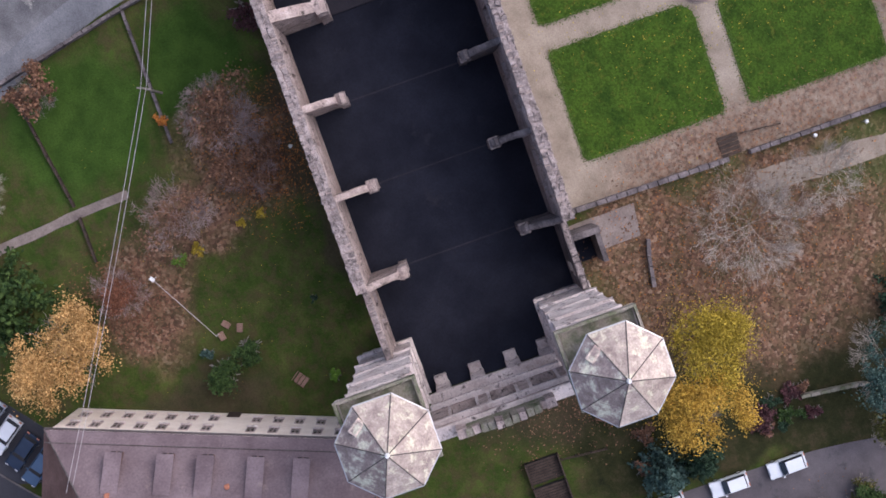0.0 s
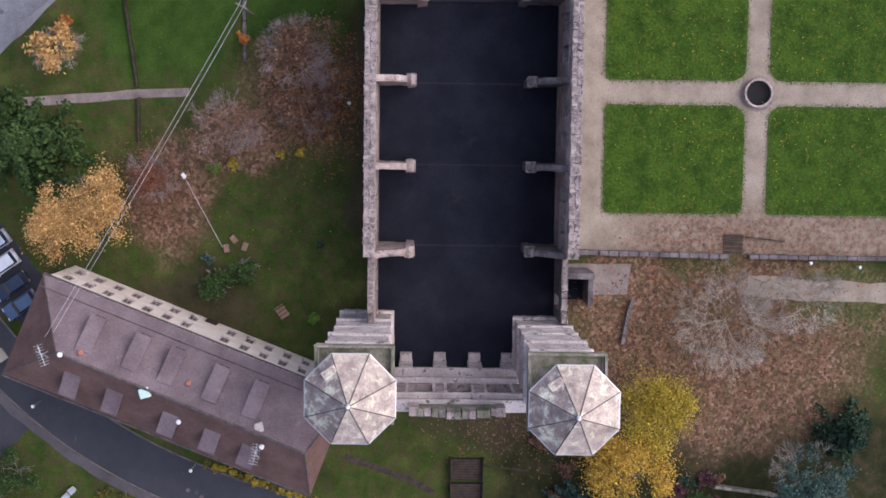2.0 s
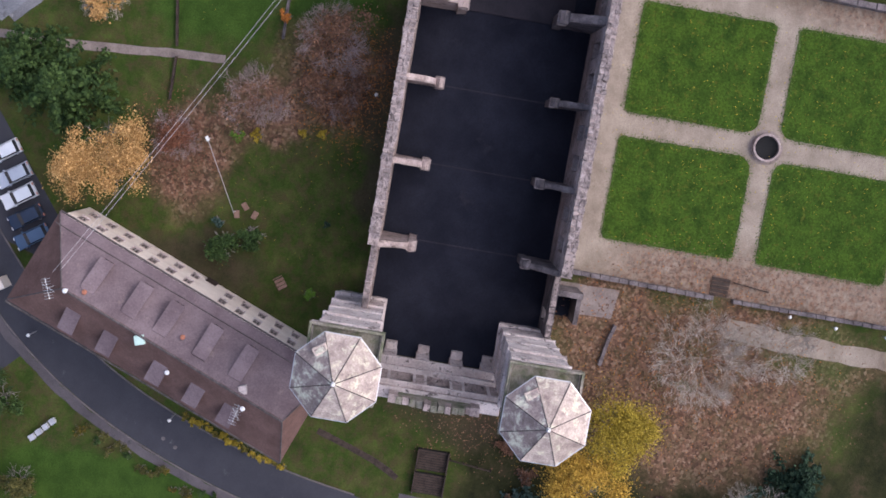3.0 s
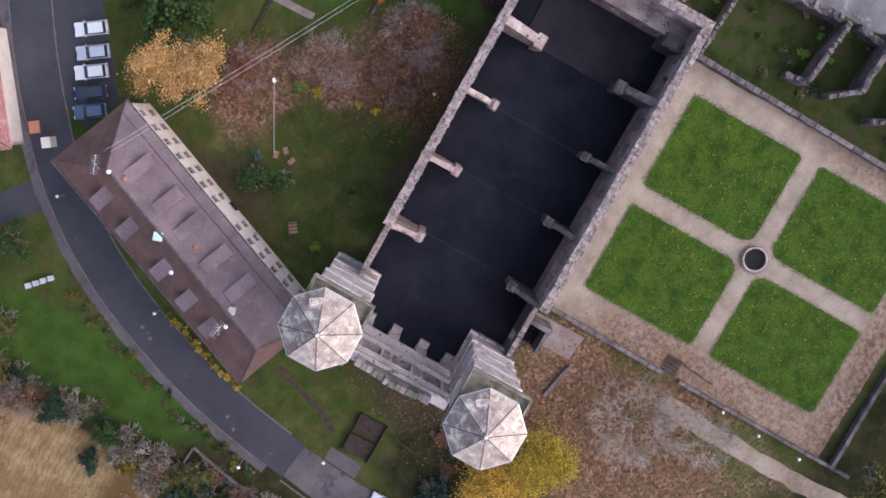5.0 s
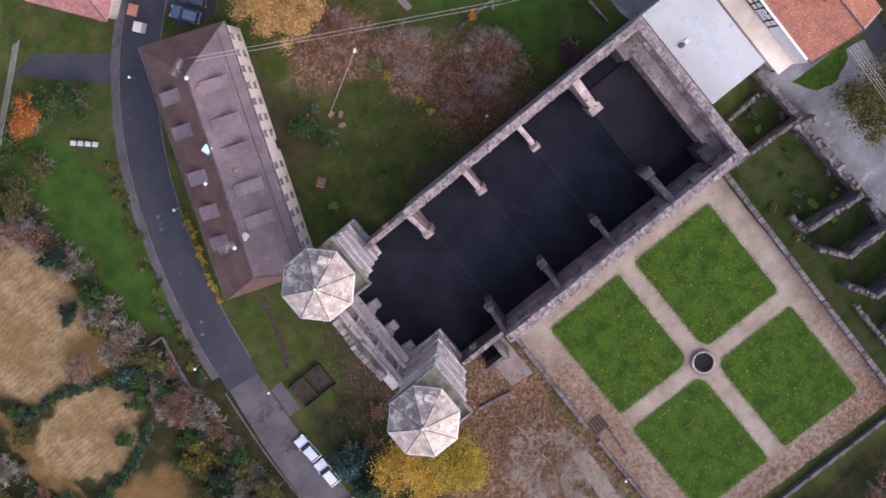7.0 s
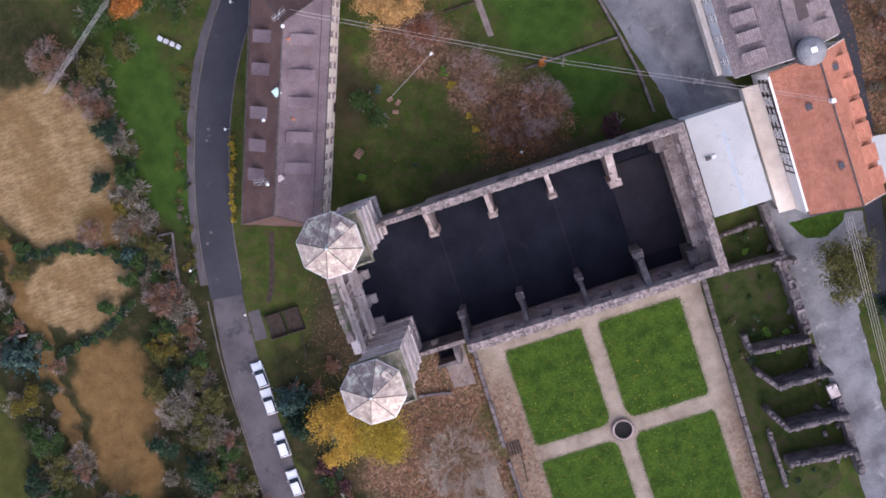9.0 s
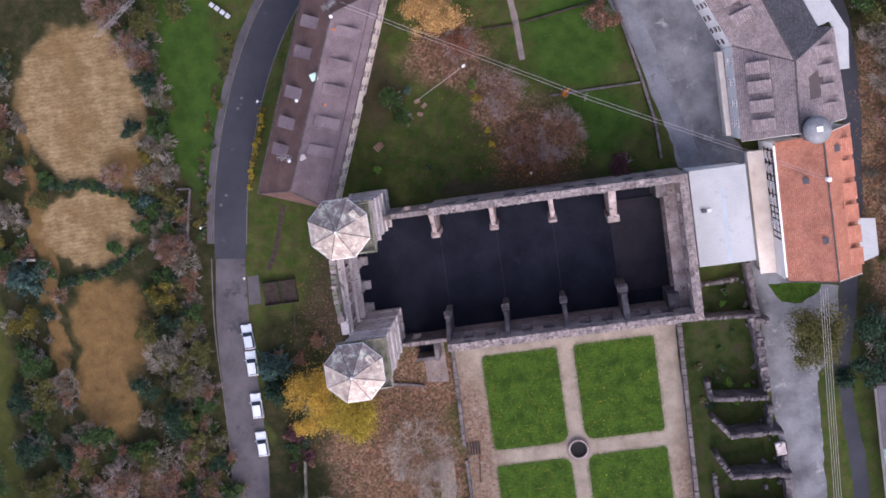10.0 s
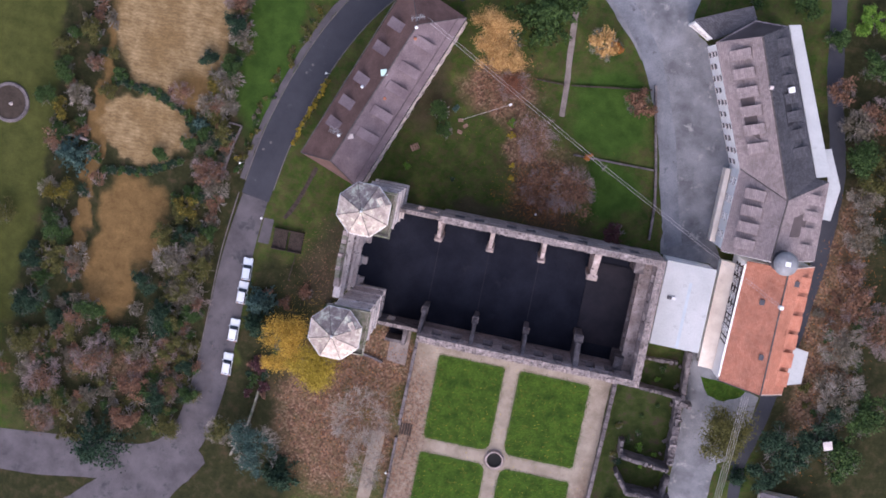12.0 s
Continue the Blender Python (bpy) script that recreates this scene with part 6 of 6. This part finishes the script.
KIND = {"g": (L_DRY, True, M_TWIG, "bare grey brushy tree on the slope"), "p": (L_BROWN, True, M_TWIG_P, "bare mauve-brown tree on the slope"), "o": (L_OLIVE, False, M_BARK, "olive-yellow bushy tree on the slope"), "y": (L_GOLDEN, False, M_BARK, "yellow-leaved bush on the slope"),
        "d": (L_DARK, False, M_BARK, "dark evergreen bush on the slope"), "n": (L_GREEN, False, M_BARK, "green bushy tree on the slope"), "r": (L_BROWN, False, M_BARK, "russet-leaved bushy tree on the slope"), "a": (L_ORANGE, False, M_BARK, "bright orange autumn tree on the slope")}
for x, y, rad, h, kd in WEST:
    if kd in "bc":
        conifer(x, y, h * 1.3, rad, L_BLUE if kd == "b" else L_DARK, "blue-green conifer on the slope" if kd == "b" else "large dark conifer by the lane", int(500 * rad), 0.26)
    else:
        lf, bare, bark, lab = KIND[kd]
        tree(x, y, h, rad, lf, lab, int((260 if bare else 1000) * rad), 0.14, bare, bark, depth=4 if bare else 2, k=46, top=0.5)
# low brush between the meadows and the lane
rb = random.Random(8)

def in_meadow(x, y, k=1.0):
    return any(((x - cx) / (rx + k)) ** 2 + ((y - cy) / (ry + k)) ** 2 < 1 for cx, cy, rx, ry in ((-51.6, 30.6, 10.0, 12.0), (-54.0, 11.4, 8.2, 5.8), (-53.8, -8.0, 5.2, 13.0)))


ra = random.Random(31)
for i in range(95):
    zone = i % 5
    x, y = ((ra.uniform(-46, -38.5), ra.uniform(-38, 4)), (ra.uniform(-70, -59), ra.uniform(-40, 42)), (ra.uniform(-43.5, -38.8), ra.uniform(4, 46)), (ra.uniform(-68, -37), ra.uniform(-42, -20)), (ra.uniform(-48, -37), ra.uniform(-36, -4)))[zone]
    rad = ra.uniform(1.5, 3.2)
    if in_meadow(x, y, rad * 0.7):
        continue
    lf, bare, bark, lab = KIND[ra.choice("dnpnogggop")]
    tree(x, y, rad * ra.uniform(1.3, 1.7), rad, lf, lab, int((220 if bare else 900) * rad), 0.13, bare, bark, depth=3 if bare else 2, k=40, top=0.5)
for i in range(300):
    zone = i % 4
    if zone == 0:
        x, y = rb.uniform(-46, -38.5), rb.uniform(-36, 4)
    elif zone == 1:
        x, y = rb.uniform(-69, -60.5), rb.uniform(-36, 40)
    elif zone == 2:
        x, y = rb.uniform(-43.5, -38.2), rb.uniform(8, 42)
    else:
        x, y = rb.uniform(-64, -36), rb.uniform(-46, -24)
    if (y < -40 and x > -46) or in_meadow(x, y, 0.6):
        continue
    shrub(x, y, rb.uniform(1.0, 2.3), rb.uniform(0.8, 1.9), rb.choice((L_GREEN, L_OLIVE, L_DRY, L_DARK, L_DRY, L_OLIVE, L_BROWN)), "low tangled brush on the slope", 620, 0.12, "brush")
for a, b, w in (((-60.6, 19.0), (-52.7, 18.1), 1.0), ((-52.7, 18.1), (-46.2, 15.4), 1.1), ((-46.2, 15.4), (-44.6, 12.4), 1.0), ((-59.8, 3.1), (-51.9, 4.2), 1.1), ((-51.9, 4.2), (-45.8, 7.4), 1.1)):
    n = max(2, round(math.dist(a, b) / 1.0))
    for i in range(n):
        t = (i + 0.5) / n
        shrub(a[0] + (b[0] - a[0]) * t, a[1] + (b[1] - a[1]) * t, w, 0.9, L_DARK if i % 3 else L_GREEN, "dark clipped hedge between the hay meadows", 380, 0.14, "hedge")
# verge bushes along the lane
for i, p in enumerate(smooth_line([(-25.5, 37.5), (-29.5, 28), (-32.8, 18.5), (-35, 8)], 1.1)):
    shrub(p.x - 1.0 + random.uniform(-0.9, 0.7), p.y + random.uniform(-0.4, 0.4), random.uniform(0.45, 1.0), random.uniform(0.3, 0.8), random.choice((L_GOLDEN, L_OLIVE, L_GREEN, L_DRY, L_OLIVE)), "low weeds along the lane kerb", 240, 0.12, "weeds")

for i in range(16):
    shrub(rb.uniform(-27.8, -23.5), rb.uniform(-33, -8), rb.uniform(0.8, 1.5), rb.uniform(0.7, 1.4), rb.choice((L_DARK, L_GREEN, L_BROWN, L_PLUM)), "dark undergrowth beside the parked cars", 380, 0.15, "brush")
# east side
tree(55.7, -19.7, 8.0, 4.9, L_OLIVE, "olive-brown rounded tree in the yard", 10500, 0.16, k=120, tight=0.22)
conifer(60.1, -27.5, 4.0, 1.9, L_DARK, "small dark conifer by the drive", 1500, 0.18)
EAST = [(66.3, -20.3, 6.0, 8.0, "d"), (71.5, -15.4, 5.0, 7.5, "d"), (64.5, -25.2, 3.6, 6.0, "d"), (73.2, -8.9, 4.6, 7.0, "g"), (71.8, -0.9, 4.4, 7.0, "g"), (76.0, -20.3, 5.0, 7.0, "n"), (77.8, -12.1, 5.0, 7.0, "n"), (73.4, 6.0, 4.4, 6.5, "p"), (70.5, 11.5, 3.2, 5.0, "p"),
        (71.0, 18.4, 4.0, 6.0, "g"), (69.5, 24.9, 3.8, 6.0, "g"), (67.8, 30.4, 4.2, 6.5, "n"), (72.8, 28.0, 4.6, 7.0, "o"), (66.1, 36.0, 3.6, 5.5, "g"), (69.8, 38.6, 4.4, 6.5, "p"), (62.3, 41.0, 2.8, 4.2, "p"), (66.5, 46.1, 3.6, 5.5, "n"), (64.7, 53.2, 3.2, 4.0, "l"),
        (77.3, 19.2, 5.2, 7.0, "d"), (78.1, 2.8, 5.0, 7.0, "p"), (75.1, 44.3, 5.0, 7.0, "d"), (59.2, 49.2, 2.6, 3.4, "n"), (74.5, -31.9, 4.0, 6.0, "g"), (76.2, 34.7, 4.6, 6.5, "g"), (53.4, 54.4, 2.8, 4.0, "n"), (44.8, 53.6, 2.4, 3.2, "n")]
KIND["l"] = (L_LIME, False, M_BARK, "bright green rounded bush by the drive")
for x, y, rad, h, kd in EAST:
    lf, bare, bark, lab = KIND[kd]
    tree(x, y, h, rad, lf, lab.replace(" on the slope", " behind the houses"), int((200 if bare else 620) * rad), 0.22, bare, bark, depth=4 if bare else 3, k=44, top=0.52)
for i in range(26):
    x, y = rb.uniform(66.5, 80), rb.uniform(-30, 56)
    shrub(x, y, rb.uniform(0.9, 1.9), rb.uniform(0.8, 1.6), rb.choice((L_BROWN, L_DRY, L_OLIVE, L_GREEN)), "low brush behind the houses", 380, 0.17, "brush")
for i in range(16):
    x, y = rb.uniform(37.0, 45.5), rb.uniform(-50, -9)
    shrub(x, y, rb.uniform(0.5, 1.1), rb.uniform(0.4, 0.9), rb.choice((L_GREEN, L_OLIVE, L_DARK, L_LIME)), "weeds inside the ruined rooms", 240, 0.12, "weeds")
# south end, past the garden
for i in range(9):
    tree(-14 + i * 8.0, -60 + rb.uniform(-4, 2), rb.uniform(5, 8), rb.uniform(3, 4.5), rb.choice((L_OLIVE, L_DARK, L_BROWN, L_GREEN)), "mixed tree beyond the garden wall", 1500, 0.22, k=40)

# fallen leaves
def fallen(n, cx, cy, rx, ry, leaf, size, s, label):
    r = np.random.RandomState(s)
    q = r.normal(size=(n, 2)) * 0.48
    q = q[np.linalg.norm(q, axis=1) < 1.15]
    wx, wy = cx + q[:, 0] * rx, cy + q[:, 1] * ry
    q = q[~((wx > -13.5) & (wx < 38.6) & (wy > -13.2) & (wy < 8.6))]
    p = np.column_stack([cx + q[:, 0] * rx, cy + q[:, 1] * ry, np.full(len(q), 0.12) + r.uniform(0, 0.03, len(q))])
    ob = leaves_mesh("fallen_leaves", p, size, leaf, s, 3.0)
    tagged(ob, label, "leaves", kind="stuff")


fallen(5200, -9, -30, 12, 19, L_BROWN, 0.11, 1, "russet leaves scattered over the ground")
fallen(2000, -8, -28, 13, 18, L_ORANGE, 0.08, 2, "orange leaves scattered over the ground")
fallen(500, 3, -33, 4, 14, L_BROWN, 0.08, 3, "russet leaves on the gravel walk")
fallen(3200, 17.0, 13.8, 8, 6, L_ORANGE, 0.07, 4, "orange leaves below bare trees")
fallen(2600, 7, 32, 6, 6, L_RUST, 0.08, 5, "amber leaves below the birch")
fallen(1400, -18, -19, 9, 10, L_GOLD, 0.07, 6, "golden leaves below the yellow trees")
fallen(900, 18, -33, 17, 20, L_YELLOW, 0.07, 7, "yellow leaves flecking the lawns")
fallen(900, -18, -6, 7, 9, L_BROWN, 0.11, 9, "russet leaves on the front lawn")
fallen(900, -47, -29, 12, 10, L_BROWN, 0.10, 10, "orange leaves on the wooded slope")
fallen(1500, 71, 3, 7, 28, L_ORANGE, 0.10, 11, "orange leaves behind the houses")
fallen(300, 8, 20, 20, 14, L_YELLOW, 0.05, 12, "yellow leaves in the grass")

re = np.random.RandomState(77)
edge = np.array([(q.x, q.y, 0.1) for q in LAWN_EDGE])
edge = np.repeat(edge, 14, axis=0) + re.normal(size=(len(edge) * 14, 3)) * (0.2, 0.2, 0.004)
tagged(leaves_mesh("grass_fringe", edge, 0.075, leafy("lawn_edge_grass", (0.040, 0.080, 0.011), (0.095, 0.120, 0.035)), 77, 6.0), "ragged grass fringe spreading over the gravel", "grass", kind="stuff")

# ---- small things ----
bench = thing("garden_bench", "pale orange timber seat on the lawn", "garden seat", -6.4, 17.8, 0, 35)
for i in range(3):
    part("seat_plank", boxm(-0.5 + i * 0.42, 0, 0.35, 0.34, 1.1, 0.08), M_SANDRED, bench)
for x in (-0.5, 0.5):
    part("leg", boxm(x, 0, 0, 0.1, 0.9, 0.35), M_TIMBER, bench)
part("backrest", boxm(0.72, 0, 0.35, 0.08, 1.1, 0.5), M_SANDRED, bench)
for x, y, rz in ((0.5, 23.9, 10), (1.5, 23.1, 40), (0.7, 21.9, -20)):
    s = thing("stone_block", "pale reddish block of cut stone in the grass", "stone", x, y, 0, rz)
    part("block", bevelled(boxm(0, 0, 0, 0.9, 0.6, 0.4), 0.05), M_SANDRED if rz else M_STONE_PALE, s)
for i in range(4):
    s = thing("beehive", "white box hive on the grass slope", "beehive", -28.7 + i * 0.73, 42.9 - i * 0.67, 0, -48, "row of hives")
    part("body", bevelled(boxm(0, 0, 0.15, 0.6, 0.6, 0.55), 0.03), M_LAMPHEAD, s)
    part("lid", boxm(0, 0, 0.7, 0.68, 0.68, 0.1), M_METAL, s)
    part("stand", boxm(0, 0, 0, 0.5, 0.5, 0.15), M_TIMBER, s)
hut = thing("garden_hut", "tiny hut with a white roof among trees", "hut", 72.4, -17.4, 0, 20)
part("wall", boxm(0, 0, 0, 1.2, 1.2, 7.0), M_TIMBER, hut)
part("roof", bevelled(boxm(0, 0, 7.0, 1.5, 1.5, 0.2), 0.04), M_STONE_PALE, hut)
pond = thing("garden_pond", "round garden pond with a stone rim and a small spout", "pond", -78.2, 11.4, 0)
bm = bmesh.new()
n = 22
rings = [[bm.verts.new((r * math.cos(6.2832 * i / n), r * math.sin(6.2832 * i / n), z)) for i in range(n)] for r, z in ((3.6, 0.0), (3.5, 0.4), (3.0, 0.4), (3.0, 0.1))]
for a, b in zip(rings, rings[1:]):
    for i in range(n):
        bm.faces.new((a[i], a[(i + 1) % n], b[(i + 1) % n], b[i]))
part("rim", bm, M_STONE_DARK, pond)
part("water", prism(bmesh.new(), 0, 0, 0.02, 3.0, 3.0, 0.16, 22), surface("murky_water", (0.035, 0.026, 0.02), (0.06, 0.045, 0.035), 0.5, 3, 0.7, 0.05, 0.02), pond)
part("spout", prism(bmesh.new(), 0.3, -0.2, 0.18, 0.35, 0.15, 0.6, 8), M_STONE_PALE, pond)
for i, (x, y) in enumerate(((-31.3, 13.6), (-32.4, 12.2), (-26.5, 28.2), (-27.3, 26.7), (-34.4, -7.7), (-35.1, -8.8))):
    d = thing("manhole_cover", "pale round manhole cover in the lane", "manhole cover", x, y, 0, 0, "lane covers")
    part("plate", prism(bmesh.new(), 0, 0, 0.03, 0.24, 0.24, 0.025, 14), M_KERB, d)
